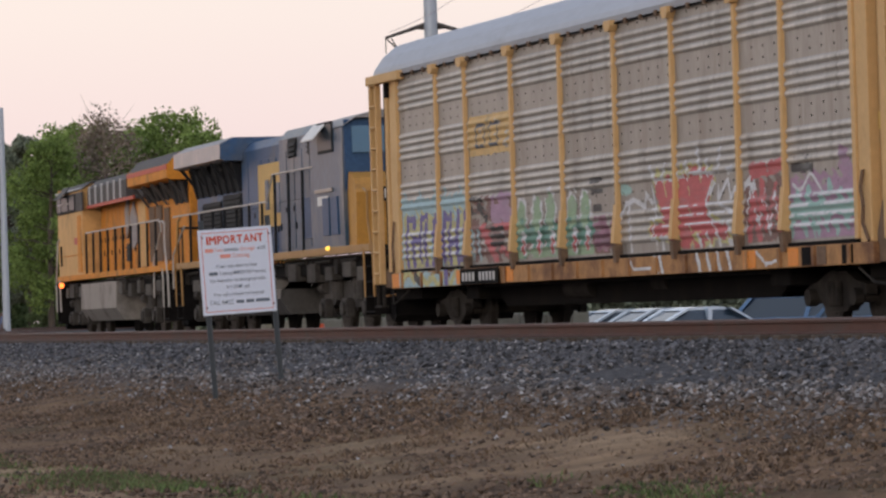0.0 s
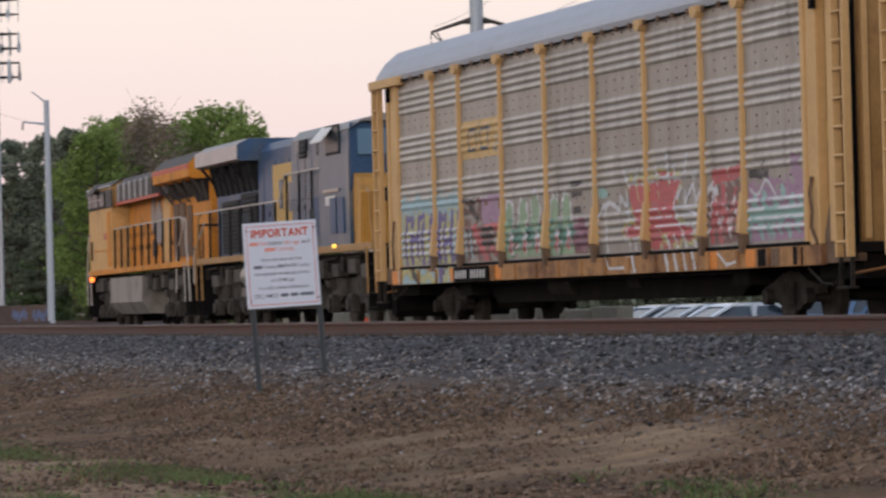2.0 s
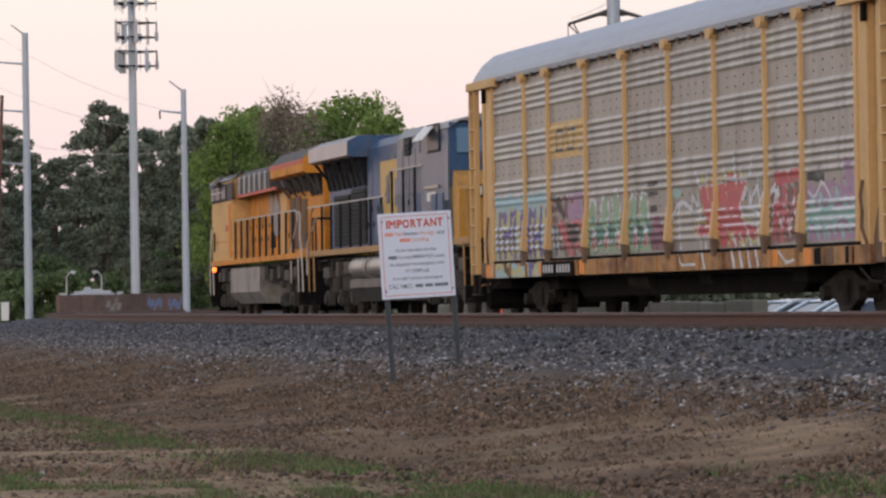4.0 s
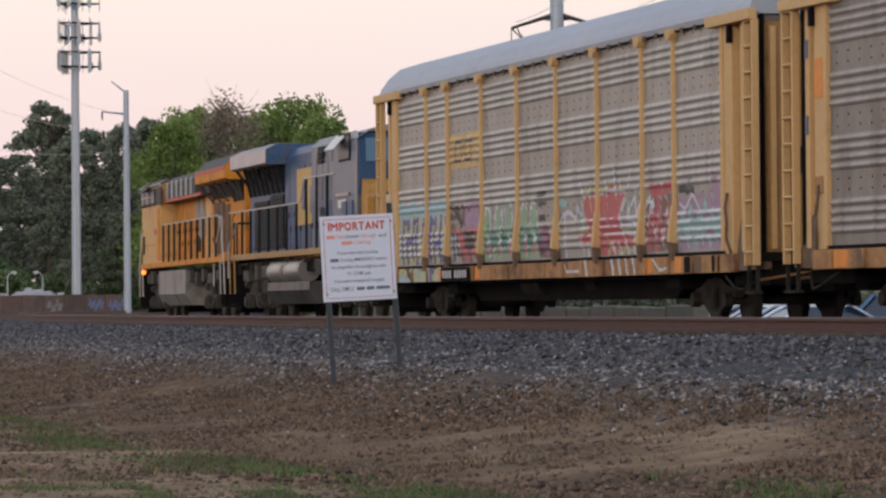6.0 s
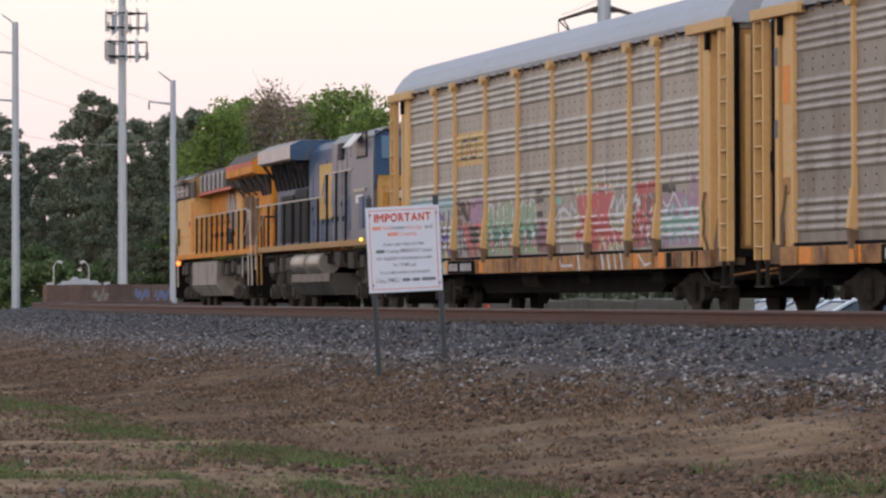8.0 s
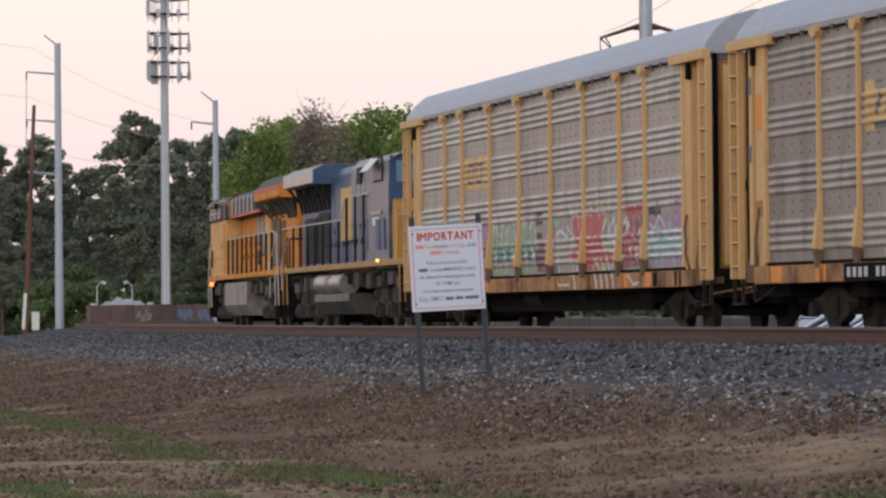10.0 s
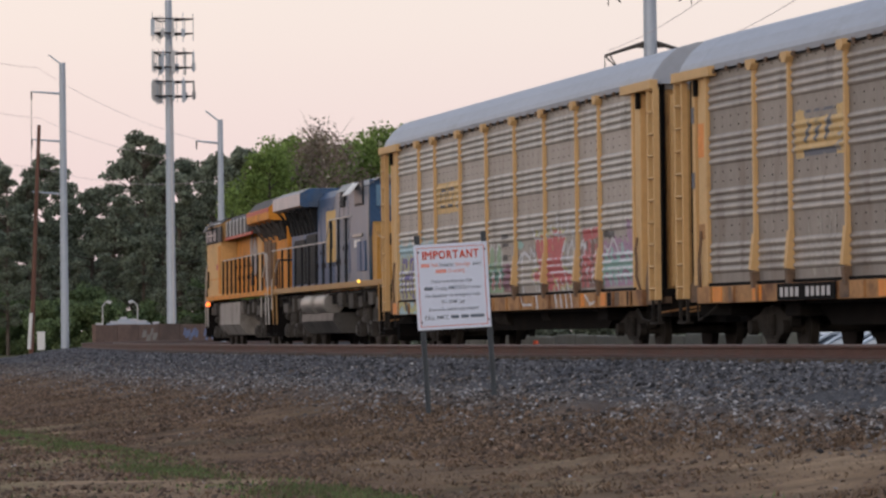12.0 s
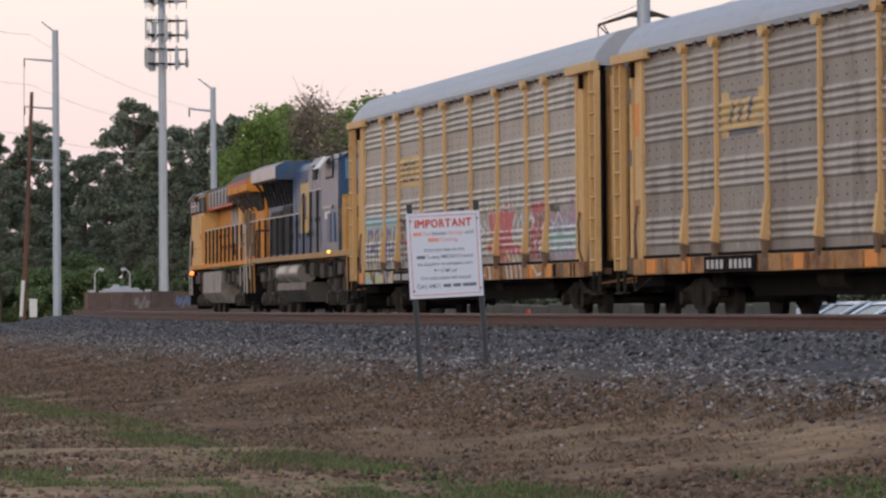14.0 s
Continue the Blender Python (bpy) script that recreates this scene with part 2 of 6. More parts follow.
def box(bm, x0, x1, y0, y1, z0, z1, bevel=0.0):
    v = [bm.verts.new((x, y, z)) for x in (x0, x1) for y in (y0, y1) for z in (z0, z1)]
    fs = [bm.faces.new([v[i] for i in q]) for q in ((0, 1, 3, 2), (4, 6, 7, 5), (0, 4, 5, 1), (2, 3, 7, 6), (0, 2, 6, 4), (1, 5, 7, 3))]
    if bevel:
        bmesh.ops.bevel(bm, geom=list({e for f in fs for e in f.edges}), offset=bevel, segments=2, affect="EDGES", profile=0.6)
    return bm


def rod(bm, p, q, r, n=8, r2=None):
    p, q = Vector(p), Vector(q)
    d = (q - p).normalized()
    a = d.orthogonal().normalized()
    b = d.cross(a)
    r2 = r if r2 is None else r2
    ring = lambda c, rr: [bm.verts.new(c + rr * (math.cos(2 * math.pi * i / n) * a + math.sin(2 * math.pi * i / n) * b)) for i in range(n)]
    u, v = ring(p, r), ring(q, r2)
    for i in range(n):
        bm.faces.new((u[i], u[(i + 1) % n], v[(i + 1) % n], v[i]))
    bm.faces.new(u[::-1]), bm.faces.new(v)
    return bm


def prism(bm, pts, axis, a, b):
    """A closed outline in the plane across an axis, drawn out from a to b. axis x: pts are (y, z); axis y: (x, z); axis z: (x, y)."""
    put = {"x": lambda c, p: (c, p[0], p[1]), "y": lambda c, p: (p[0], c, p[1]), "z": lambda c, p: (p[0], p[1], c)}[axis]
    u, v = [bm.verts.new(put(a, p)) for p in pts], [bm.verts.new(put(b, p)) for p in pts]
    n = len(pts)
    for i in range(n):
        bm.faces.new((u[i], u[(i + 1) % n], v[(i + 1) % n], v[i]))
    bm.faces.new(u[::-1]), bm.faces.new(v)
    return bm


def part(name, bm, mat, parent=None, label="", smooth=False):
    bmesh.ops.recalc_face_normals(bm, faces=bm.faces)
    me = bpy.data.meshes.new(name)
    bm.to_mesh(me)
    bm.free()
    me.materials.append(mat)
    if smooth:
        for p in me.polygons:
            p.use_smooth = True
    ob = new(name, me)
    ob.parent = parent
    return tagged(ob, label) if label else ob


def raw(name, verts, faces, mat, parent=None):
    me = bpy.data.meshes.new(name)
    me.from_pydata(verts, [], faces)
    me.materials.append(mat)
    ob = new(name, me)
    ob.parent = parent
    return ob


def again(ob, name, m, parent):
    """One more alike piece on the same mesh."""
    o = new(name, ob.data)
    o.parent = parent
    o.matrix_basis = m
    return o


def B():
    return bmesh.new()


# ============ the railway's line ============


def heading(w):
    return CURVE * (w - REACH)


def on_line(w, off, z=0.0):
    h = CURVE * (w - REACH)
    x = -(REACH + math.sin(h) / CURVE)
    y = SIDE + (1 - math.cos(h)) / CURVE
    return Vector((x + off * math.sin(h), y + off * math.cos(h), z))


def off_of(x, y):
    return 1 / CURVE - np.hypot(x + REACH, y - (SIDE + 1 / CURVE))


RAIL_FAR, RAIL_NEAR = -0.38, -0.22      # heads of the train's track and of the nearer one
NEAR = -4.3
PROFILE = [(-400, -1.50), (-60, -1.55), (-17, -1.54), (-15.3, -1.50), (-14.2, -1.60), (-12.2, -1.42), (-10.4, -1.17), (-9.4, -0.91), (-8.3, -0.85), (-6.5, -0.53), (-5.75, -0.48), (-5.0, -0.44), (-3.0, -0.44),
           (-2.2, -0.60), (1.4, -0.60), (3.2, -0.95), (5.0, -1.45), (30, -1.65), (400, -1.65)]


def height(x, y):
    off = off_of(x, y)
    return np.interp(off, [p[0] for p in PROFILE], [p[1] for p in PROFILE])

# ============ ground ============


# green tufts: place and reach
TUFTS = [(-61.2, 5.3, 4, 0.4), (-54.9, 5.5, 3, 0.35), (-52.6, 5.9, 3, 0.25), (-44.4, 5.4, 2.5, 0.3), (-42.6, 5.55, 2, 0.2), (-34.7, 3.3, 1.6, 0.25), (-32.4, 3.9, 1.5, 0.27), (-32.7, 4.6, 1.3, 0.17), (-38.0, 5.95, 1.6, 0.3), (-37.0, 6.2, 1.5, 0.25), (-35.0, 6.3, 1.5, 0.3), (-31.4, 5.6, 1.3, 0.25), (-30.8, 6.0, 1.2, 0.35), (-31.1, 6.5, 1.2, 0.3), (-30.2, 6.7, 1.2, 0.3), (-30.4, 9.3, 1.6, 0.3)]


# worn tan patches: place, reach and strength
WORN = [(-37.2, 8.5, 3.2, 0.6, 0.95), (-37.4, 10.9, 2.6, 0.9, 0.95), (-45.0, 8.2, 3.0, 0.7, 0.6), (-41.0, 9.6, 2.2, 0.7, 0.7), (-33.5, 9.6, 2.0, 0.7, 0.8)]


def build_ground():
    xs = np.concatenate([[-4500, -2500, -1500, -1000, -700, -560], np.arange(-480, -140, 5.0), np.arange(-140, -22, 0.4), np.arange(-22, 70, 6.0), [150, 500, 1500, 4500]])
    ys = np.concatenate([[-4500, -1500, -500, -200, -100, -50], np.arange(-30, 0, 3.0), np.arange(0, 40, 0.25), np.arange(40, 70, 0.8), np.arange(70, 160, 10.0), [250, 600, 1500, 4500]])
    gx, gy = np.meshgrid(xs, ys, indexing="ij")
    z = height(gx, gy)
    off = off_of(gx, gy)
    rough = np.array([noise.fractal((x * 0.35, y * 0.35, 0.0), 1.0, 2.0, 4) for x, y in zip(gx.ravel(), gy.ravel())]).reshape(gx.shape)
    bare = (off < -6.2) & (off > -60)
    z = z + np.where(bare, rough * 0.045 * np.clip((-6.2 - off) / 2, 0, 1), 0)
    verts = np.stack([gx, gy, z], -1).reshape(-1, 3)
    nx, ny = gx.shape
    i = np.arange(nx * ny).reshape(nx, ny)
    faces = np.stack([i[:-1, :-1], i[1:, :-1], i[1:, 1:], i[:-1, 1:]], -1).reshape(-1, 4)
    me = bpy.data.meshes.new("ground")
    me.from_pydata(verts.tolist(), [], faces.tolist())
    patch = np.array([noise.fractal((x * 0.22 + 7, y * 0.5 + 3, 4.0), 1.0, 2.0, 3) for x, y in zip(gx.ravel(), gy.ravel())]).reshape(gx.shape)
    flat = 6.5 + 0.35 * rough
    grass = np.clip((patch - 0.1) * 3, 0, 1) * np.where(gy < flat, 0.3, np.where(off < -10.5, 0.10, 0.0))
    grass = np.where((off < -17) & (gx < -125), np.clip(grass + 0.6, 0, 1), grass)
    edge = off + 0.7 * rough
    gravel = np.clip((edge + 10.2) / 1.6, 0, 1) * np.clip((4.0 - off), 0, 1)
    asphalt = np.clip((off - 5) / 2, 0, 1)
    spot = lambda x, y, a, b: np.exp(-((gx - x) / a) ** 2 - ((gy - y) / b) ** 2)
    trod = np.clip((flat + 0.25 - gy) / 0.5, 0, 1) * 0.95 + sum(k * spot(*q) for *q, k in WORN)
    trod = np.clip(trod * (0.75 + 1.1 * rough), 0, 1)
    for x, y, a, b in TUFTS:
        grass = np.maximum(grass, 0.75 * np.clip(1.6 * spot(x, y, a, b) - 0.3, 0, 1) * np.clip(0.5 + 1.6 * patch + 1.2 * rough, 0.15, 1))
    layer = me.attributes.new("cover", "FLOAT_COLOR", "POINT")
    col = np.stack([gravel, grass, asphalt, trod], -1).reshape(-1)
    layer.data.foreach_set("color", col.astype(np.float32))
    for p in me.polygons:
        p.use_smooth = True
    mat = bpy.data.materials.new("embankment_earth")
    mat.use_nodes = True
    n, l = mat.node_tree.nodes, mat.node_tree.links
    b = n["Principled BSDF"]
    b.inputs["Roughness"].default_value = 0.95
    b.inputs["Specular IOR Level"].default_value = 0.15
    at = n.new("ShaderNodeAttribute")
    at.attribute_name = "cover"
    sep = n.new("ShaderNodeSeparateColor")
    l.new(at.outputs["Color"], sep.inputs[0])
    co = n.new("ShaderNodeTexCoord")

    def noisy(scale, detail, lo, hi, c0, c1):
        t, r = n.new("ShaderNodeTexNoise"), n.new("ShaderNodeValToRGB")
        t.inputs["Scale"].default_value, t.inputs["Detail"].default_value, t.inputs["Roughness"].default_value = scale, detail, 0.65
        l.new(co.outputs["Object"], t.inputs["Vector"])
        l.new(t.outputs[0], r.inputs[0])
        r.color_ramp.elements[0].position, r.color_ramp.elements[1].position = lo, hi
        r.color_ramp.elements[0].color, r.color_ramp.elements[1].color = (*c0, 1), (*c1, 1)
        return r.outputs[0], t.outputs[0]

    def mixed(f, a, c):
        m = n.new("ShaderNodeMix")
        m.data_type = "RGBA"
        if isinstance(f, float):
            m.inputs[0].default_value = f
        else:
            l.new(f, m.inputs[0])
        l.new(a, m.inputs[6])
        l.new(c, m.inputs[7])
        return m.outputs[2]
    earth, _ = noisy(0.5, 9, 0.40, 0.62, (0.060, 0.035, 0.022), (0.30, 0.182, 0.096))
    weeds, fine = noisy(7.0, 8, 0.36, 0.66, (0.038, 0.023, 0.016), (0.185, 0.118, 0.074))
    soil = mixed(0.5, earth, weeds)
    stones, _ = noisy(12.0, 6, 0.33, 0.68, (0.024, 0.024, 0.026), (0.125, 0.12, 0.122))
    green, _ = noisy(9.0, 6, 0.35, 0.68, (0.040, 0.062, 0.018), (0.115, 0.145, 0.050))
    tar, _ = noisy(0.8, 7, 0.3, 0.7, (0.05, 0.05, 0.05), (0.085, 0.083, 0.08))
    sand, _ = noisy(1.6, 9, 0.36, 0.66, (0.185, 0.122, 0.074), (0.42, 0.285, 0.172))
    c = mixed(at.outputs["Alpha"], soil, sand)
    c = mixed(sep.outputs[0], c, stones)
    c = mixed(sep.outputs[1], c, green)
    c = mixed(sep.outputs[2], c, tar)
    l.new(c, b.inputs["Base Color"])
    bp = n.new("ShaderNodeBump")
    bp.inputs["Strength"].default_value, bp.inputs["Distance"].default_value = 0.7, 0.05
    l.new(fine, bp.inputs["Height"])
    l.new(bp.outputs[0], b.inputs["Normal"])
    me.materials.append(mat)
    ob = new("ground", me)
    return tagged(ob, "brown bare earth bank with gravel, weeds and patchy grass", "ground", kind="structure")


def noise_at(x, y, s, k):
    return np.array([noise.noise((a * s, b * s, k)) for a, b in zip(x, y)])


OCTA_F = np.array([(0, 2, 4), (2, 1, 4), (1, 3, 4), (3, 0, 4), (2, 0, 5), (1, 2, 5), (3, 1, 5), (0, 3, 5)])
OCTA_V = np.array([(1, 0, 0), (-1, 0, 0), (0, 1, 0), (0, -1, 0), (0, 0, 0.8), (0, 0, -0.8)], float)


def stones(name, label, count, w0, w1, density, size, mat, seed, patchy=False):
    """Loose angular stones on the ground, one mesh; density(off) thins them across the bank."""
    rng = np.random.default_rng(seed)
    w = w0 + (w1 - w0) * rng.random(count * 3) ** 1.25
    off = rng.uniform(-20, -5.3, count * 3)
    keep = rng.random(count * 3) < density(off)
    w, off = w[keep][:count], off[keep][:count]
    h = CURVE * (w - REACH)
    x = -(REACH + np.sin(h) / CURVE) + off * np.sin(h)
    y = SIDE + (1 - np.cos(h)) / CURVE + off * np.cos(h)
    if patchy:
        k = noise_at(x * 0.5, y * 1.2, 0.5, 9.0) + 0.6 * noise_at(x, y, 1.4, 3.0) > -0.35
        for a, b, ra, rb, _ in WORN:
            k &= rng.random(len(x)) > 1.15 * np.exp(-((x - a) / ra) ** 2 - ((y - b) / rb) ** 2)
        w, x, y = w[k], x[k], y[k]
    z = height(x, y)
    m = len(x)
    r = size[0] + (size[1] - size[0]) * rng.random(m) ** 2.2
    v = OCTA_V[None] * (0.55 + 0.9 * rng.random((m, 6, 1))) * r[:, None, None]
    a, t = rng.uniform(0, 6.28, m), rng.uniform(-0.8, 0.8, m)
    ca, sa, ct, st = np.cos(a), np.sin(a), np.cos(t), np.sin(t)
    X, Y, Z = v[..., 0], v[..., 1], v[..., 2]
    X, Z = X * ct[:, None] + Z * st[:, None], -X * st[:, None] + Z * ct[:, None]
    X, Y = X * ca[:, None] - Y * sa[:, None], X * sa[:, None] + Y * ca[:, None]
    P = np.stack([X + x[:, None], Y + y[:, None], Z + (z + 0.25 * r)[:, None]], -1).reshape(-1, 3)
    F = (OCTA_F[None] + 6 * np.arange(m)[:, None, None]).reshape(-1, 3)
    ob = raw(name, P.tolist(), F.tolist(), mat)
    return tagged(ob, label, "gravel", kind="stuff")


def blades(name, label, x, y, tall, mat, seed, lean=0.5, wide=0.012):
    """Single blades of grass at the places given, one mesh."""
    rng = np.random.default_rng(seed)
    m = len(x)
    z = height(x, y)
    a = rng.uniform(0, 6.28, m)
    hgt = tall * (0.4 + 0.9 * rng.random(m))
    ln = lean * hgt * rng.random(m)
    b = rng.uniform(0, 6.28, m)
    wd = wide * (0.7 + rng.random(m))
    p0 = np.stack([x - wd * np.cos(a), y - wd * np.sin(a), z - 0.02], -1)
    p1 = np.stack([x + wd * np.cos(a), y + wd * np.sin(a), z - 0.02], -1)
    p2 = np.stack([x + ln * np.cos(b), y + ln * np.sin(b), z + hgt], -1)
    P = np.stack([p0, p1, p2], 1).reshape(-1, 3)
    F = np.arange(3 * m).reshape(m, 3)
    ob = raw(name, P.tolist(), F.tolist(), mat)
    return tagged(ob, label, "grass", kind="stuff")


def build_cover():
    stones("ballast", "dark grey crushed stone ballast on the railway bank", 56000, 34, 180,
           lambda o: np.interp(o, [-9.4, -8.2, -7.2, -5.6, -5.3], [0.0, 0.35, 1.0, 0.9, 0.3]), (0.016, 0.056), STONE, 3)
    stones("dusty_gravel", "pale dusty gravel spilled down the bank", 32000, 32, 140,
           lambda o: np.interp(o, [-11.4, -10.6, -9.8, -8.6, -7.4, -6.6], [0.0, 0.35, 1.0, 1.0, 0.4, 0.0]), (0.013, 0.052), MIDSTONE, 6)
    stones("pale_stones", "pale flecks of stone among the ballast", 12000, 32, 120,
           lambda o: np.interp(o, [-12.0, -10.6, -10.0, -9.3, -8.2, -7.8, -5.4], [0.02, 0.10, 0.6, 1.0, 1.0, 0.35, 0.22]), (0.012, 0.044), PALE, 14)
    stones("pebbles", "pale dusty pebbles scattered on the brown earth", 5000, 26, 120,
           lambda o: np.interp(o, [-17, -12, -10.5, -9, -5.3], [0.45, 0.5, 1.0, 0.5, 0.05]), (0.008, 0.032), DIRTSTONE, 4)
    stones("earth_clods", "loose brown earth clods and crumbs", 75000, 24, 110,
           lambda o: np.interp(o, [-20, -16, -14.5, -13, -11.0, -10.0, -9.0], [0.35, 0.5, 0.7, 1.0, 1.0, 0.45, 0.0]), (0.010, 0.046), CLOD, 12, True)
    rng = np.random.default_rng(8)
    # dry weeds over the brown slope
    w, off = rng.uniform(26, 115, 190000), -10.0 - 9.0 * rng.random(190000) ** 1.3
    h = CURVE * (w - REACH)
    x = -(REACH + np.sin(h) / CURVE) + off * np.sin(h)
    y = SIDE + (1 - np.cos(h)) / CURVE + off * np.cos(h)
    k = noise_at(x, y, 0.6, 2.0) + 0.6 * noise_at(x, y, 2.2, 5.0) > np.where(off > -14.5, 0.08, 0.25)
    blades("dry_weeds", "short dry brown weeds on the slope", x[k], y[k], 0.05, DRY, 9, 2.2, 0.016)
    # green patches on the flat by the foot of the bank
    px, py = [rng.uniform(-95, -24, 26000)], [rng.uniform(0.5, 6.4, 26000)]
    for a, b, ra, rb in TUFTS:
        n = int(2400 * ra * rb) + 900
        px.append(a + ra * 0.75 * rng.normal(size=n))
        py.append(b + rb * 0.75 * rng.normal(size=n))
    x, y = np.concatenate(px), np.concatenate(py)
    patch = noise_at(x * 0.6, y, 0.75, 11.0) + 0.45 * noise_at(x, y, 2.3, 6.0)
    k = patch > np.where(np.arange(len(x)) < 26000, 0.25, -0.12)
    blades("grass", "patchy short green grass on trampled earth", x[k], y[k], 0.05, GRASS, 10, 1.3, 0.012)
    k = patch > 0.2
    x, y = x[k] + 0.3 * rng.normal(size=k.sum()), y[k] + 0.12 * rng.normal(size=k.sum())
    blades("dead_grass", "dry straw-brown grass among the green", x, y, 0.045, DRY, 17, 1.6, 0.012)


# ============ tracks ============


def sweep(name, outline, off, z, w0, w1, step, mat, parent):
    verts, faces, n = [], [], len(outline)
    ws = np.arange(w0, w1 + step / 2, step)
    for w in ws:
        for a, b in outline:
            verts.append(on_line(w, off + a, z + b)[:])
    for i in range(len(ws) - 1):
        for j in range(n):
            faces.append((i * n + j, i * n + (j + 1) % n, (i + 1) * n + (j + 1) % n, (i + 1) * n + j))
    return raw(name, verts, faces, mat, parent)


RAILSHAPE = [(-0.075, -0.18), (-0.075, -0.165), (-0.012, -0.145), (-0.010, -0.05), (-0.036, -0.040), (-0.036, -0.008), (0.036, -0.008), (0.036, -0.040), (0.010, -0.05), (0.012, -0.145), (0.075, -0.165), (0.075, -0.18)]
HEADSHAPE = [(-0.036, -0.007), (-0.026, 0.0), (0.026, 0.0), (0.036, -0.007)]


def build_track(off, z, label):
    track = tagged(new("railway_track"), label, "railway track", kind="structure")
    for side in (-0.755, 0.755):
        r = sweep("rail", RAILSHAPE, off + side, z, 5, 420, 3.0, RAILMAT, track)
        sweep("rail_head", HEADSHAPE, off + side, z, 5, 420, 3.0, HEADMAT, r)
    bm = box(B(), -0.11, 0.11, -1.3, 1.3, -0.18, 0.0, 0.01)
    first = part("sleeper", bm, TIE, track)
    first.matrix_basis = Matrix.Translation(on_line(40, off, z - 0.184)) @ pose(0, 0, 0, 0, 0, -math.degrees(heading(40)))
    for i in range(1, 150):
        w = 40 + 0.6 * i
        again(first, "sleeper", Matrix.Translation(on_line(w, off, z - 0.184)) @ pose(0, 0, 0, 0, 0, -math.degrees(heading(w))), track)


# ============ autorack cars ============
HALF = 13.7
POSTS = [-11.85, -9.08, -7.16, -4.29, -1.45, 1.45, 4.29, 7.16, 9.08, 11.85]
SILL_TOP, EAVE = 1.24, 5.10


BANDS, PITCH = (1.405, 2.385, 3.365, 4.345), 0.143      # feet of the ribbed bands, four ribs in each


RIB = ((0.0, 0.0), (0.16, 0.22), (0.34, 0.78), (0.48, 1.0), (0.64, 0.86), (0.86, 0.22))      # a rounded bump, flat at its foot


def side_profile():
    """(z, depth) of the ribbed side sheets from sill to eave: bands of ribs between flat bands."""
    pts = [(SILL_TOP, 0.0)]
    for z in BANDS:
        for _ in range(4):
            pts += [(z + PITCH * f, 0.034 * d) for f, d in RIB]
            z += PITCH
        pts.append((z, 0.0))
    pts.append((EAVE, 0.0))
    return pts


SIDES = side_profile()


def sheet_y(z):
    return -1.555 - float(np.interp(z, [p[0] for p in SIDES], [p[1] for p in SIDES]))


def wheelset(r, parent):
    bm = B()
    for s in (-1, 1):
        rod(bm, (0, s * 0.66, 0), (0, s * 0.695, 0), r + 0.028, 28)
        rod(bm, (0, s * 0.695, 0), (0, s * 0.80, 0), r, 28)
        rod(bm, (0, s * 0.80, 0), (0, s * 0.815, 0), r * 0.86, 24)
        rod(bm, (0, s * 0.80, 0), (0, s * 0.86, 0), r * 0.3, 14)
        for k in range(6):
            a = k * math.pi / 3
            box(bm, math.cos(a) * r * 0.6 - 0.03, math.cos(a) * r * 0.6 + 0.03, s * 0.81 - 0.012, s * 0.81 + 0.012, math.sin(a) * r * 0.6 - 0.03, math.sin(a) * r * 0.6 + 0.03)
    rod(bm, (0, -1.05, 0), (0, 1.05, 0), 0.085, 12)
    return part("wheelset", bm, WHEEL, parent)


def freight_truck(parent, x):
    for s in (-1, 1):
        bm = B()
        y0, y1 = s * 0.93, s * 1.10
        y0, y1 = min(y0, y1), max(y0, y1)
        prism(bm, [(x - 1.12, 0.46), (x - 1.12, 0.60), (x - 0.75, 0.66), (x - 0.35, 0.80), (x + 0.35, 0.80), (x + 0.75, 0.66), (x + 1.12, 0.60), (x + 1.12, 0.46), (x + 0.72, 0.42),
                   (x + 0.36, 0.22), (x - 0.36, 0.22), (x - 0.72, 0.42)], "y", y0, y1)
        for dx in (-0.88, 0.88):
            rod(bm, (x + dx, s * 1.08, 0.43), (x + dx, s * 1.22, 0.43), 0.13, 12)
        for dx in (-0.16, 0.0, 0.16):
            rod(bm, (x + dx, s * 1.13, 0.30), (x + dx, s * 1.13, 0.66), 0.06, 10)
        part("truck_frame", bm, TRUCK, parent)
    bm = box(B(), x - 0.2, x + 0.2, -1.0, 1.0, 0.48, 0.84, 0.03)
    part("bolster", bm, BLACK, parent)
    for dx in (-0.88, 0.88):
        ws = wheelset(0.42, parent)
        ws.matrix_basis = pose(x + dx, 0, 0.42)


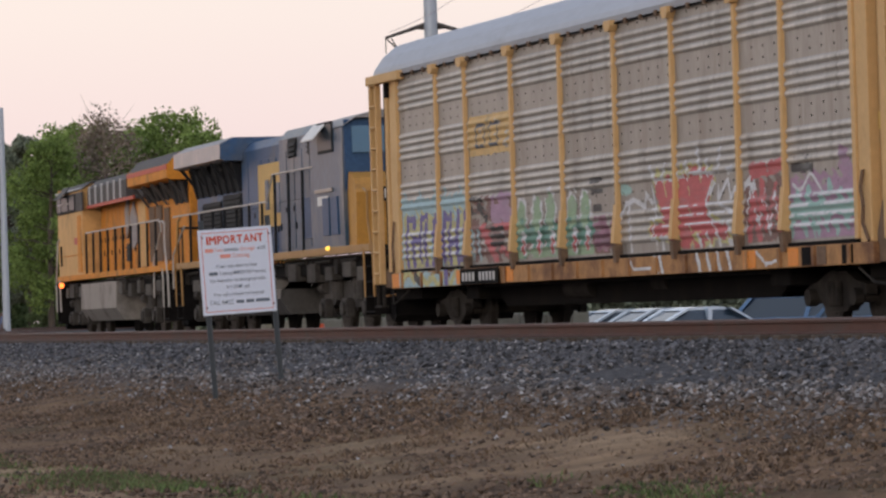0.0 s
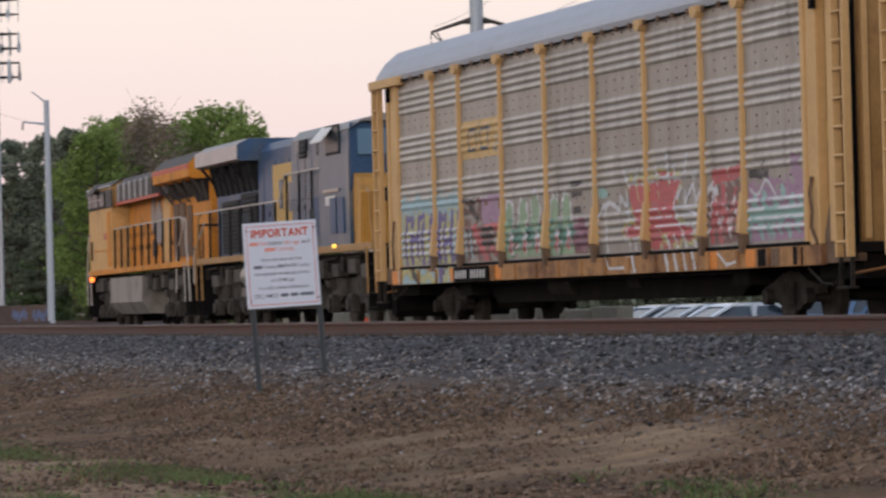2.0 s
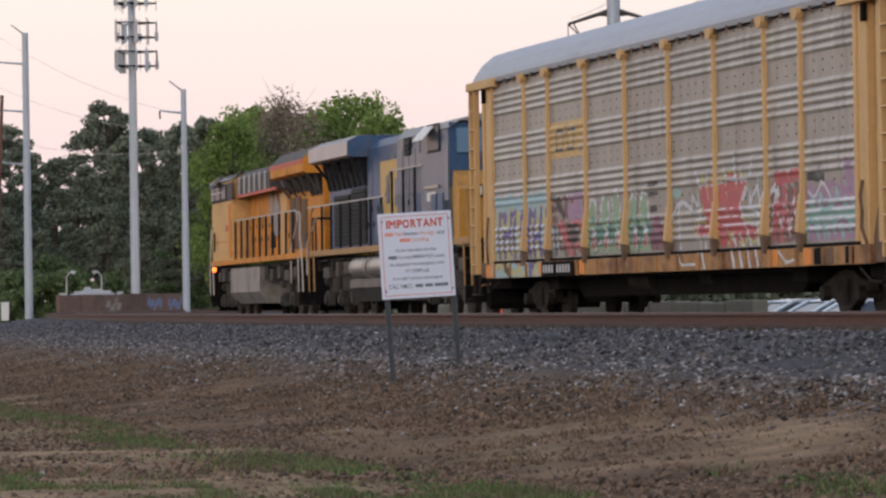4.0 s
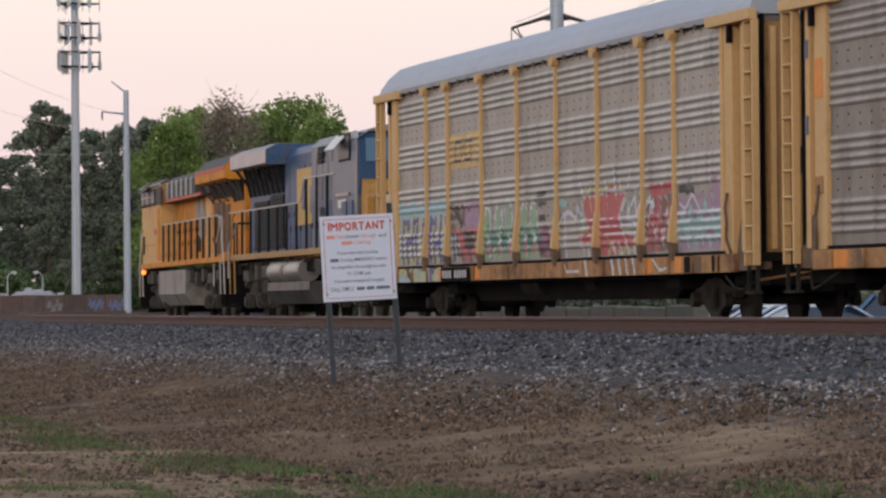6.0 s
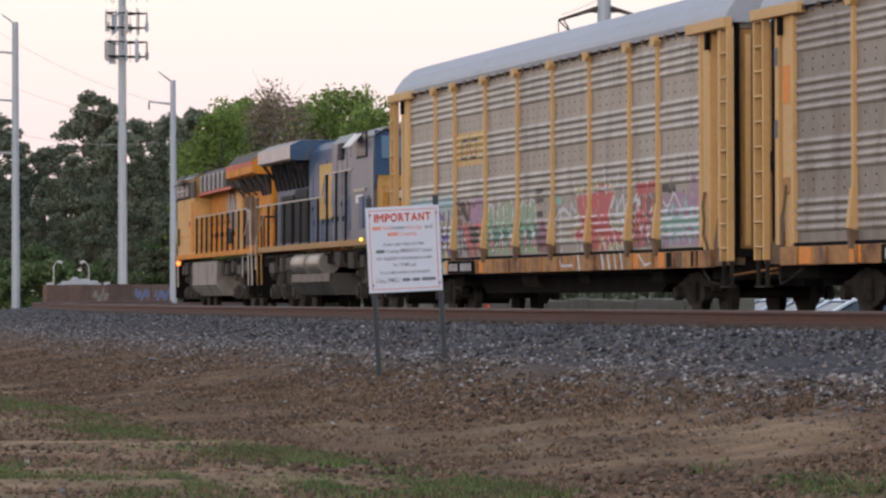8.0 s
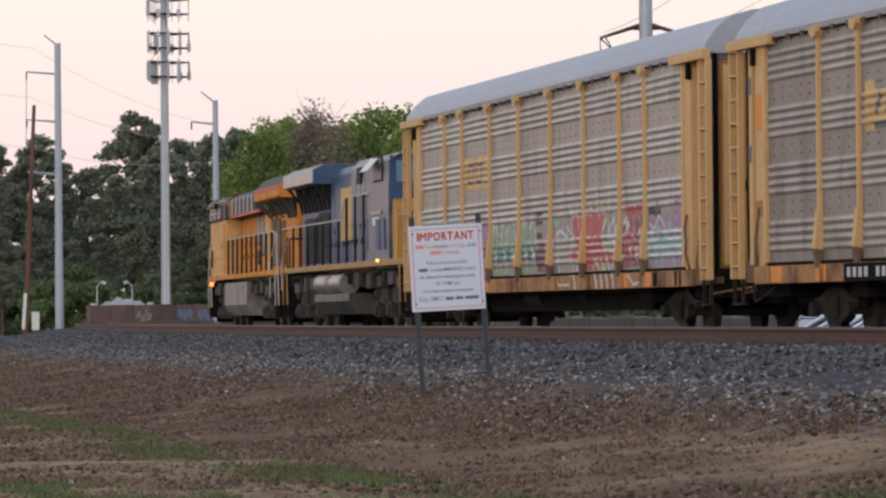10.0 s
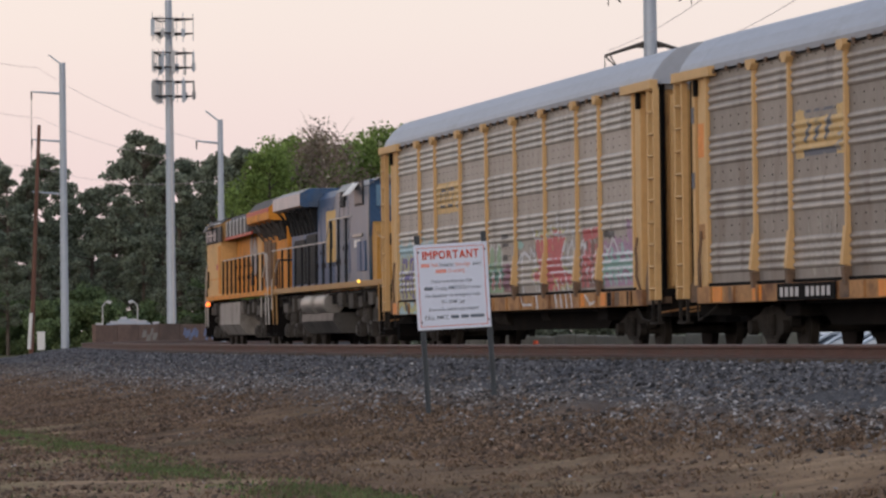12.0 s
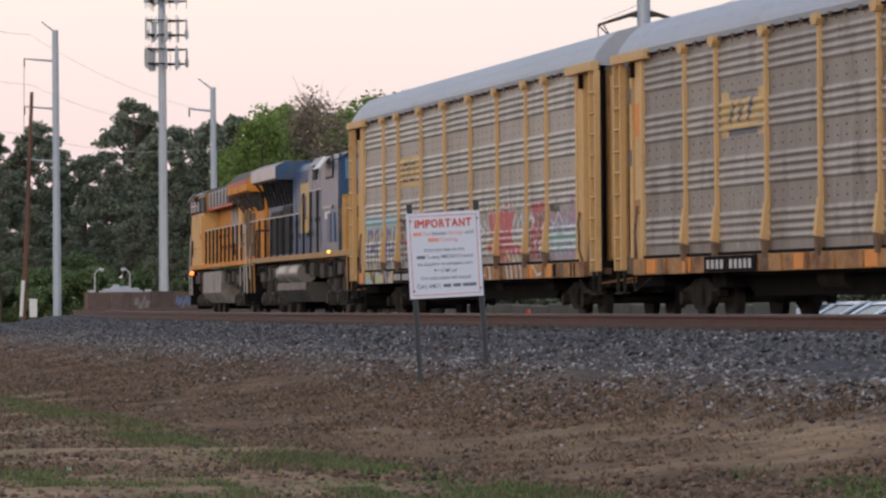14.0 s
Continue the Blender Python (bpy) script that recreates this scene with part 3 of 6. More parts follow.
def build_autorack():
    car = new("autorack_car")
    turn = pose(0, 0, 0, 0, 0, 180)
    # ribbed side sheets, one between each pair of posts
    for i in range(len(POSTS) - 1):
        x0, x1 = POSTS[i] + 0.02, POSTS[i + 1] - 0.02
        bm = B()
        out = [(-1.555 - d, z) for z, d in SIDES]
        inner = [(-1.535, EAVE), (-1.535, SILL_TOP)]
        prism(bm, out + inner, "x", x0, x1)
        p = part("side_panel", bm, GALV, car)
        # mask of the painted rib highlight, by how far each point stands out
        worn = p.data.attributes.new("crest_light", "FLOAT", "POINT")
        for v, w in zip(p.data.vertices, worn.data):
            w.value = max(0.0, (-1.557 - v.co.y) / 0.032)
        again(p, "side_panel", turn, car)
    # rivet rows in the flat bands
    bm = B()
    rows = [z - d for z in BANDS[1:] for d in (0.12, 0.29)] + [EAVE - 0.09]
    for z in rows:
        x = POSTS[0] + 0.35
        while x < POSTS[-1] - 0.2:
            if min(abs(x - q) for q in POSTS) > 0.2:
                box(bm, x - 0.020, x + 0.020, -1.559, -1.55, z - 0.017, z + 0.017)
            x += 0.47
    holes = part("vent_hole", bm, BLACK, car, "rows of small dark vent holes")
    tagged(holes, kind="stuff")
    # posts with head brackets and splayed feet
    for i, x in enumerate(POSTS):
        bm = B()
        edge = i in (0, len(POSTS) - 1)
        w = 0.07 if edge else 0.048
        box(bm, x - w, x + w, -1.632, -1.54, SILL_TOP, EAVE, 0.012)
        if not edge:
            prism(bm, [(x - 0.17, EAVE + 0.03), (x + 0.17, EAVE + 0.03), (x + 0.17, EAVE - 0.06), (x + 0.09, EAVE - 0.15), (x - 0.09, EAVE - 0.15), (x - 0.17, EAVE - 0.06)], "y", -1.70, -1.56)
            prism(bm, [(-1.56, 1.42), (-1.715, 1.44), (-1.71, 1.52), (-1.648, 2.08), (-1.56, 2.08)], "x", x - 0.075, x + 0.075)
        p = part("post", bm, YELLOW, car)
        again(p, "post", turn, car)
        if not edge:
            foot = part("post_foot", prism(B(), [(-1.56, 1.415), (-1.70, 1.415), (-1.675, 1.12), (-1.56, 1.12)], "x", x - 0.075, x + 0.075), FOOT, car, "grimy brown foot of the post")
            again(foot, "post_foot", turn, car)
    # roof
    half = [(1.60, EAVE), (1.62, EAVE + 0.10), (1.58, EAVE + 0.20), (1.40, EAVE + 0.45), (1.12, EAVE + 0.68), (0.7, EAVE + 0.80), (0.3, EAVE + 0.835)]
    outline = half + [(-y, z) for y, z in half[::-1]]
    bm = prism(B(), outline, "x", -HALF + 0.30, HALF - 0.30)
    roof = part("roof", bm, ROOF, car, "grey-blue arched sheet roof")
    for k in range(2):
        x = (-HALF + 1.6, HALF - 1.6)[k]
        bm = prism(B(), [(y * 1.002, EAVE + (z - EAVE) * 1.004) for y, z in outline], "x", x - 0.02, x + 0.02)
        part("roof_seam", bm, ROOF, roof)
    for s in (-1, 1):
        clip = part("roof_clip", box(B(), -0.04, 0.04, -0.03, 0.03, -0.07, 0.02), FOOT, roof)
        clip.matrix_basis = pose(-HALF + 0.9, s * 1.62, EAVE)
        for k in range(1, 34):
            again(clip, "roof_clip", pose(-HALF + 0.9 + k * 0.75, s * 1.62, EAVE), roof)
        bm = box(B(), -HALF + 0.2, HALF - 0.2, s * 1.6 - 0.02, s * 1.6 + 0.02, EAVE - 0.035, EAVE - 0.005)
        part("eave_gap", bm, BLACK, roof)
    # floor, side sills, centre sill
    for s in (-1, 1):
        part("sill_slot", box(B(), -11.8, 11.8, s * 1.575 - 0.035, s * 1.575 + 0.035, 1.19, 1.245), BLACK, car)
        bm = box(B(), -12.45, 12.45, s * 1.58 - 0.05, s * 1.58 + 0.05, 0.88, 1.185, 0.015)
        for k in range(18):
            x = -11.6 + k * 1.365
            box(bm, x - 0.05, x + 0.05, s * 1.64 - 0.03, s * 1.64 + 0.03, 0.89, 1.17)
        part("side_sill", bm, SILL, car, "rusted orange-yellow side sill")
    bm = box(B(), -HALF + 0.2, HALF - 0.2, -1.5, 1.5, 1.05, 1.2)
    part("deck", bm, BLACK, car)
    bm = prism(B(), [(-0.35, 0.55), (0.35, 0.55), (0.42, 1.1), (-0.42, 1.1)], "x", -HALF - 0.1, HALF + 0.1)
    part("centre_sill", bm, BLACK, car)
    for s in (-1, 1):
        bm = prism(B(), [(-8.2, 1.0), (-7.0, 0.46), (7.0, 0.46), (8.2, 1.0)], "y", *sorted((s * 0.86, s * 0.92)))
        part("side_girder", bm, BLACK, car)
    # side skirts dip under the middle of the car
    for x in (-5.6, -2.8, 0.0, 2.8, 5.6):
        bm = prism(B(), [(-1.5, 1.05), (-0.4, 0.62), (0.4, 0.62), (1.5, 1.05)], "x", x - 0.06, x + 0.06)
        part("cross_bearer", bm, BLACK, car)
    bm = rod(B(), (-3.2, -0.85, 0.78), (-1.8, -0.85, 0.78), 0.24, 18)
    part("air_reservoir", bm, TRUCK, car)
    bm = rod(B(), (1.2, -0.8, 0.80), (1.9, -0.8, 0.80), 0.19, 16)
    part("brake_cylinder", bm, TRUCK, car)
    bm = rod(B(), (-7.5, -1.2, 0.86), (7.5, -1.2, 0.84), 0.028, 8)
    part("brake_pipe", bm, TRUCK, car)
    for e in (-1, 1):
        # end doors, corner posts, ladders, top bars
        bm = box(B(), *sorted((e * (HALF - 0.55), e * (HALF - 0.45))), -1.35, 1.35, 1.2, EAVE - 0.1, 0.01)
        door = part("end_door", bm, SHADEYELLOW, car, "dirty yellow folding end door, painted in a shaded tone")
        for k in range(5):
            y = -1.2 + 0.6 * k
            part("door_rib", box(B(), *sorted((e * (HALF - 0.46), e * (HALF - 0.38))), y - 0.05, y + 0.05, 1.25, EAVE - 0.2), YELLOW, door)
        part("end_cap", box(B(), *sorted((e * (HALF - 0.5), e * (HALF - 0.42))), -1.45, 1.45, EAVE - 0.1, EAVE + 0.35, 0.01), CHROME, car, "pale grey sheet above the end door")
        bm = box(B(), *sorted((e * (HALF - 1.80), e * (HALF - 0.56))), -1.34, 1.34, 1.2, EAVE)
        part("end_bay", bm, SHADEYELLOW, car)
        for s in (-1, 1):
            # black strip added for the dark shade beside the end door
            bm = box(B(), *sorted((e * (HALF - 0.56), e * (HALF - 0.34))), *sorted((s * 1.36, s * 1.44)), 1.2, EAVE, 0.02)
            part("door_seal", bm, BLACK, car, "black strip painting the shade at the door edge")
        for s in (-1, 1):
            # corner post: a broad outer plate, a recess, a narrow stile
            bm = box(B(), *sorted((e * 11.93, e * 12.36)), *sorted((s * 1.40, s * 1.60)), SILL_TOP - 0.05, EAVE, 0.015)
            part("corner_post", bm, YELLOW, car)
            bm = box(B(), *sorted((e * 12.40, e * 12.60)), *sorted((s * 1.36, s * 1.47)), SILL_TOP - 0.02, EAVE, 0.01)
            part("recess_plate", bm, SHADEYELLOW, car)
            bm = box(B(), *sorted((e * 12.68, e * 12.86)), *sorted((s * 1.40, s * 1.56)), SILL_TOP - 0.02, EAVE, 0.015)
            part("end_stile", bm, YELLOW, car)
            bm = box(B(), *sorted((e * 11.30, e * (HALF - 0.08))), *sorted((s * 1.57, s * 1.73)), EAVE - 0.11, EAVE + 0.07, 0.015)
            part("top_bar", bm, YELLOW, car)
            part("bar_bracket", box(B(), *sorted((e * 12.30, e * 12.42)), *sorted((s * 1.60, s * 1.68)), EAVE - 0.42, EAVE - 0.12, 0.01), BLACK, car, "black latch bracket under the top bar")
            ladder = new("ladder")
            ladder.parent = car
            xa, xb = e * (HALF - 0.54), e * (HALF - 0.10)
            for x in (xa, xb):
                part("ladder_stile", box(B(), x - 0.035, x + 0.035, *sorted((s * 1.55, s * 1.67)), 0.98, EAVE - 0.11, 0.008), YELLOW, ladder)
            for k in range(10):
                z = 1.20 + 0.42 * k
                part("rung", rod(B(), (xa, s * 1.66, z), (xb, s * 1.66, z), 0.022, 8), YELLOW, ladder)
            bm = B()
            prism(bm, [(e * 12.4, 0.90), (e * 12.4, 1.30), (e * 12.6, 1.75), (e * 12.85, 1.6), (e * 12.95, 1.3), (e * (HALF - 0.25), 1.15), (e * (HALF - 0.25), 0.92)], "y", *sorted((s * 1.30, s * 1.54)))
            part("end_bracket", bm, FOOT, car, "grimy cast bracket at the wagon corner")
            hose = B()
            handrail(hose, [(e * 12.15, s * 1.63, 2.2), (e * 12.12, s * 1.66, 1.95), (e * 12.2, s * 1.66, 1.7), (e * 12.16, s * 1.66, 1.45), (e * 12.28, s * 1.62, 1.2)], 0.028)
            part("chain_tensioner", hose, FOOT, car, "greasy black chain on the corner post")
            part("sill_step", box(B(), *sorted((e * (HALF - 0.56), e * (HALF - 0.08))), *sorted((s * 1.5, s * 1.66)), 0.52, 0.56), TRUCK, car)
            for x in (e * (HALF - 0.55), e * (HALF - 0.09)):
                part("step_hanger", box(B(), x - 0.02, x + 0.02, *sorted((s * 1.56, s * 1.62)), 0.52, 1.0), TRUCK, car)
            rope = B()
            handrail(rope, [(e * 11.6, s * 1.5, 0.84), (e * 12.3, s * 1.56, 0.62), (e * 12.7, s * 1.52, 0.58), (e * 13.0, s * 1.45, 0.85)], 0.022)
            part("brake_hose", rope, TRUCK, car)
        bm = B()
        rod(bm, (e * (HALF - 0.3), -0.6, 2.7), (e * (HALF - 0.22), -0.6, 2.7), 0.28, 18)
        part("hand_brake", bm, TRUCK, car)
        bm = box(B(), *sorted((e * (HALF - 0.2), e * (HALF + 0.72))), -0.12, 0.12, 0.75, 0.98, 0.03)
        box(bm, *sorted((e * (HALF + 0.55), e * (HALF + 0.98))), -0.16, 0.16, 0.70, 1.0, 0.04)
        part("coupler", bm, TRUCK, car)
        part("end_sill", box(B(), *sorted((e * 11.5, e * 13.35)), -1.3, 1.3, 0.66, 1.15, 0.03), BLACK, car)
        part("slack_adjuster", box(B(), *sorted((e * 7.6, e * 8.4)), -1.3, 1.3, 0.62, 1.05, 0.03), BLACK, car)
        for s in (-1, 1):
            part("uncoupling_lever", rod(B(), (e * 13.3, s * 0.3, 0.92), (e * 13.45, s * 1.5, 0.74), 0.022, 8), SILL, car)
        freight_truck(car, e * 9.75)
    return car


def near_lines(X, Z, lines):
    """Mask of the places within half the width of any of the lines (points, width)."""
    out = np.zeros(X.shape, bool)
    edge = 1 + 0.12 * np.sin(X * 17 + 3 * np.sin(Z * 11)) + 0.10 * np.sin(Z * 23 + X * 5)
    for pts, w in lines:
        for (xa, za), (xb, zb) in zip(pts, pts[1:]):
            dx, dz = xb - xa, zb - za
            f = np.clip(((X - xa) * dx + (Z - za) * dz) / (dx * dx + dz * dz + 1e-9), 0, 1)
            out |= np.hypot(X - xa - f * dx, Z - za - f * dz) < 0.5 * w * edge
    return out


NET_X = 0.036
NET_Z = [0.89 + 0.025 * k for k in range(14)]      # up the sill, then fold by fold up the sheet
for z in [p[0] for p in SIDES]:
    while z - NET_Z[-1] > 0.035:
        NET_Z.append(NET_Z[-1] + 0.025)
    if z - NET_Z[-1] > 0.004:
        NET_Z.append(z)
NET_Z = np.array(NET_Z)


def sprayed(name, mat, parent, lift, box4, lines, label="", worn=0.0):
    """Spray paint on the ribbed side: all cells of a fine net over box4 (x0, x1, z0, z1) that the lines cover, laid on the ribs."""
    x0, x1, z0, z1 = box4
    xs, zs = np.arange(x0, x1, NET_X), NET_Z[(NET_Z >= z0 - 0.001) & (NET_Z < z1)]
    X, Z = np.meshgrid(xs, zs, indexing="ij")
    mask = near_lines(X + NET_X / 2, Z + 0.012, lines)
    if worn:
        wear = np.array([noise.fractal((x * 2.2, z * 5.0, lift * 900), 1.0, 2.0, 3) for x, z in zip(X.ravel(), Z.ravel())]).reshape(X.shape)
        mask &= wear > worn - 0.68
    mask &= ~((Z > 1.165) & (Z < SILL_TOP + 0.012))
    verts, faces, at = [], [], {}
    first = int(np.searchsorted(NET_Z, zs[0] - 1e-6))

    def corner(i, j):
        if (i, j) not in at:
            z = NET_Z[first + j]
            at[i, j] = len(verts)
            y = (-1.632 if z < SILL_TOP else -1.555 - float(np.interp(z, SIDE_Z, SIDE_D))) - lift - 0.001
            verts.append((xs[0] + NET_X * i, y, z))
        return at[i, j]
    for i, j in zip(*np.nonzero(mask)):
        faces.append((corner(i, j), corner(i + 1, j), corner(i + 1, j + 1), corner(i, j + 1)))
    if faces:
        ob = raw(name, verts, faces, mat, parent)
        return tagged(ob, label) if label else ob


SIDE_Z, SIDE_D = [p[0] for p in SIDES], [p[1] for p in SIDES]


def spray(name, colour):
    return material(name, colour, 0.65, 0, 0.25, 2.5, 0.0, 14.0, dirt=tuple(0.6 * c + 0.12 for c in colour), dirt_at=0.56, stretch=(1, 1, 4.0))


def wiggle(rng, x0, x1, z0, z1, n):
    """A zigzag of n letters' strokes between two heights."""
    pts = []
    for k in range(n + 1):
        x = x0 + (x1 - x0) * k / n
        pts.append((x + rng.uniform(-0.08, 0.08), (z0, z1)[k % 2] + rng.uniform(-0.1, 0.1)))
    return pts


def graffiti(car):
    rng = random.Random(5)
    kinds = {"white": (0.62, 0.62, 0.64), "yellow": (0.50, 0.47, 0.22), "violet": (0.15, 0.12, 0.30), "sky": (0.36, 0.50, 0.54), "mint": (0.30, 0.48, 0.44), "green": (0.12, 0.26, 0.20),
             "pale_green": (0.29, 0.40, 0.26), "red": (0.50, 0.125, 0.13), "rose": (0.38, 0.19, 0.25), "maroon": (0.21, 0.12, 0.105), "pink": (0.38, 0.24, 0.34), "dark": (0.06, 0.055, 0.055)}
    M = {k: spray("spray_" + k, c) for k, c in kinds.items()}

    def put(tag, colour, lift, box4, lines, worn=0.0):
        sprayed(tag, M[colour], car, lift, box4, lines, "sprayed " + colour.replace("_", " ") + " paint on the ribbed side", worn)
    flat = lambda x0, x1, z, w: ([(x0 + w / 2, z), (x1 - w / 2, z)], w)
    # violet letters on yellow under a pale blue cap, running over the sill
    for a, b in ((-11.75, -9.15), (-9.0, -7.25)):
        put("lettering", "sky", 0.003, (a, b, 1.26, 2.75), [flat(a - 0.5, b + 0.5, 2.35, 0.5)] + [([(a + 0.3 + 1.05 * k, 2.5), (a + 0.3 + 1.05 * k, 2.72)], 0.14) for k in range(int((b - a) / 0.85))], 0.1)
        put("lettering", "yellow", 0.005, (a, b, 1.26, 2.4), [flat(a - 0.4, b + 0.4, 1.78, 1.02)], 0.18)
        # white stripes paint the lit rib tops that cross the letters
        put("lettering", "white", 0.006, (a, b, 1.26, 2.4), [([(a, z), (b, z)], 0.05) for z in (1.5, 1.65, 1.79, 1.93)], 0.22)
        put("lettering", "sky", 0.0065, (a, b, 1.26, 2.4), [([(a + 0.05, 1.3), (a + 0.05, 2.3)], 0.14), ([(b - 0.5, 1.4), (b - 0.45, 1.8)], 0.2)], 0.2)
    # letters: upright strokes joined by short bars and one slanted tail
    stems = (-11.4, -10.95, -10.45, -10.1, -9.5, -8.85, -8.45, -7.95, -7.5)
    lines = [([(x, 1.32 + 0.05 * (k % 3)), (x - 0.03, 1.8), (x + 0.05, 2.22)], 0.17 + 0.05 * (k % 2)) for k, x in enumerate(stems)]
    lines += [([(-11.4, 2.2), (-11.0, 2.22)], 0.13), ([(-10.95, 1.78), (-10.5, 1.8)], 0.14), ([(-10.45, 2.2), (-10.1, 2.2)], 0.12), ([(-9.5, 2.05), (-9.35, 1.5), (-9.6, 1.3)], 0.3),
              ([(-8.85, 2.2), (-8.45, 2.15)], 0.13), ([(-8.45, 1.7), (-7.95, 1.72)], 0.14), ([(-7.95, 1.4), (-7.5, 1.35)], 0.15)]
    for a, b in ((-11.75, -9.15), (-9.0, -7.25)):
        put("lettering", "violet", 0.007, (a, b, 1.26, 2.4), lines, 0.12)
    put("sill_paint", "sky", 0.003, (-11.9, -7.6, 0.89, 1.17), [flat(-12.0, -7.5, 1.02, 0.3)], 0.2)
    put("sill_paint", "yellow", 0.005, (-11.9, -7.6, 0.89, 1.17), [(wiggle(rng, -11.7, -7.8, 0.92, 1.14, 9), 0.15)])
    put("sill_paint", "violet", 0.007, (-11.9, -7.6, 0.89, 1.17), [([(-8.6, 1.17), (-8.55, 0.95)], 0.25)])
    put("sill_paint", "dark", 0.008, (-11.9, -7.6, 0.89, 1.17), [([(-10.7, 1.1), (-10.4, 1.0)], 0.18)])
    # smudged maroon and violet panel
    a, b = -7.05, -4.4
    put("faded_tag", "maroon", 0.003, (a, b, 1.26, 2.5), [flat(a - 0.4, b + 0.4, 1.85, 1.25)], 0.42)
    put("faded_tag", "pink", 0.004, (a, b, 1.7, 2.6), [flat(-5.85, b + 0.3, 2.2, 0.62)], 0.2)
    put("faded_tag", "red", 0.006, (a, b, 1.26, 2.0), [([(-6.35, 1.95), (-5.9, 1.6), (-5.5, 1.32)], 0.26), ([(-6.3, 1.92), (-4.6, 1.9)], 0.14), ([(-5.2, 1.5), (-4.6, 1.35)], 0.16)], 0.3)
    put("faded_tag", "dark", 0.007, (a, b, 1.26, 2.6), [([(-5.75, z), (-5.0, z)], 0.08) for z in (1.6, 1.74, 1.88)] + [([(-7.0, 2.25), (-6.5, 2.3), (-6.1, 2.1)], 0.17), ([(-7.0, 2.48), (-6.3, 2.42)], 0.09)], 0.36)
    put("faded_tag", "sky", 0.008, (a, b, 1.26, 1.95), [([(-6.95, 1.85), (-6.9, 1.4)], 0.12), ([(-6.6, 1.85), (-6.5, 1.35)], 0.13)], 0.25)
    # green finger letters with white rims and red drops
    put("finger_letters", "maroon", 0.003, (-4.2, 1.35, 1.28, 2.0), [flat(-4.5, 1.7, 1.6, 0.7)], 0.6)
    for x, top, foot in ((-3.95, 2.1, 1.5), (-3.05, 2.14, 1.5), (-2.28, 2.2, 1.5), (-1.05, 2.12, 1.5), (-0.35, 2.12, 1.45)):
        lo, hi = (-4.2, -1.55) if x < -1.5 else (-1.36, 1.35)
        clip = (lo, hi, 1.28, 2.6)
        put("finger_letters", "white", 0.004, clip, [([(x, foot), (x, top)], 0.62)], 0.22)
        put("finger_letters", "green", 0.0055, clip, [([(x, foot - 0.05), (x, 1.85)], 0.54), ([(x - 0.35, 1.72), (x + 0.35, 1.7)], 0.3)], 0.16)
        put("finger_letters", "pale_green", 0.0065, clip, [([(x, 1.98), (x, top - 0.02)], 0.46), ([(x - 0.35, 1.38), (x + 0.35, 1.36)], 0.18)], 0.12)
        put("finger_letters", "white", 0.008, clip, [([(x + 0.12, 1.45), (x + 0.16, 1.66)], 0.24)], 0.1)
        put("finger_letters", "red", 0.0095, clip, [([(x + 0.10, 1.42), (x + 0.15, 1.56)], 0.15)], 0.1)
    put("faded_tag", "rose", 0.003, (0.1, 1.35, 1.3, 2.0), [flat(0.0, 1.6, 1.65, 0.6)], 0.4)
    put("faded_tag", "dark", 0.004, (-0.2, 1.2, 2.0, 2.65), [([(x, z), (x + 0.16, z)], 0.09) for x in (-0.02, 0.2, 0.4) for z in (2.34, 2.53)] + [([(0.1, 2.06), (0.45, 2.05)], 0.14)], 0.25)
    # red wedge letters, white rims, spikes above and drips below
    red = [([(3.4, 2.3), (3.75, 1.9), (4.05, 1.45)], 0.36), ([(3.9, 2.3), (4.0, 1.6)], 0.34), ([(4.6, 2.2), (4.65, 1.5)], 0.55), ([(5.1, 2.25), (5.2, 1.5)], 0.62), ([(5.6, 2.3), (5.5, 2.0)], 0.45), ([(5.85, 2.36), (5.5, 2.2)], 0.2),
           ([(5.3, 1.7), (5.75, 1.55)], 0.42), ([(5.2, 1.4), (5.25, 1.3)], 0.35), ([(3.1, 1.6), (3.9, 1.6)], 0.2), ([(5.95, 1.55), (6.5, 1.48)], 0.24)]
    put("wedge_letters", "yellow", 0.004, (2.7, 7.05, 1.26, 2.6), [(q, w + 0.16) for q, w in red], 0.3)
    put("wedge_letters", "red", 0.006, (2.7, 7.05, 1.26, 2.6), red, 0.06)
    # thin level white lines: lit rib tops painted over the red
    put("wedge_letters", "white", 0.0065, (2.9, 7.05, 1.26, 2.2), [([(3.0, z), (6.8, z)], 0.035) for z in (1.66, 1.8, 1.94)], 0.42)
    spikes = [([(x, z), (x + d, 2.4)], 0.11) for x, z, d in ((3.05, 2.62, 0.25), (3.75, 2.64, -0.12), (4.34, 2.64, 0.0), (4.76, 2.62, 0.02), (5.29, 2.83, 0.12), (5.72, 2.63, -0.02), (6.33, 2.76, -0.18), (6.83, 2.46, -0.2))]
    put("wedge_letters", "white", 0.008, (1.5, 7.05, 1.26, 3.0), spikes + [([(3.2, 2.42), (4.1, 2.38), (5.0, 2.45), (6.05, 2.42), (5.6, 2.0), (6.0, 1.55)], 0.055), ([(5.8, 2.1), (6.2, 2.4), (6.15, 2.0), (6.6, 2.3), (6.7, 2.0), (7.0, 2.2)], 0.08),
        ([(1.5, 1.8), (1.8, 2.07), (2.2, 2.13), (2.75, 2.0), (2.8, 2.2), (3.1, 2.05)], 0.09), ([(1.95, 2.04), (2.02, 1.27)], 0.10), ([(3.1, 2.3), (3.3, 1.9), (3.05, 1.45), (3.9, 1.47)], 0.06), ([(6.6, 1.6), (6.7, 1.3)], 0.12), ([(6.3, 1.9), (6.9, 1.75)], 0.08)], 0.12)
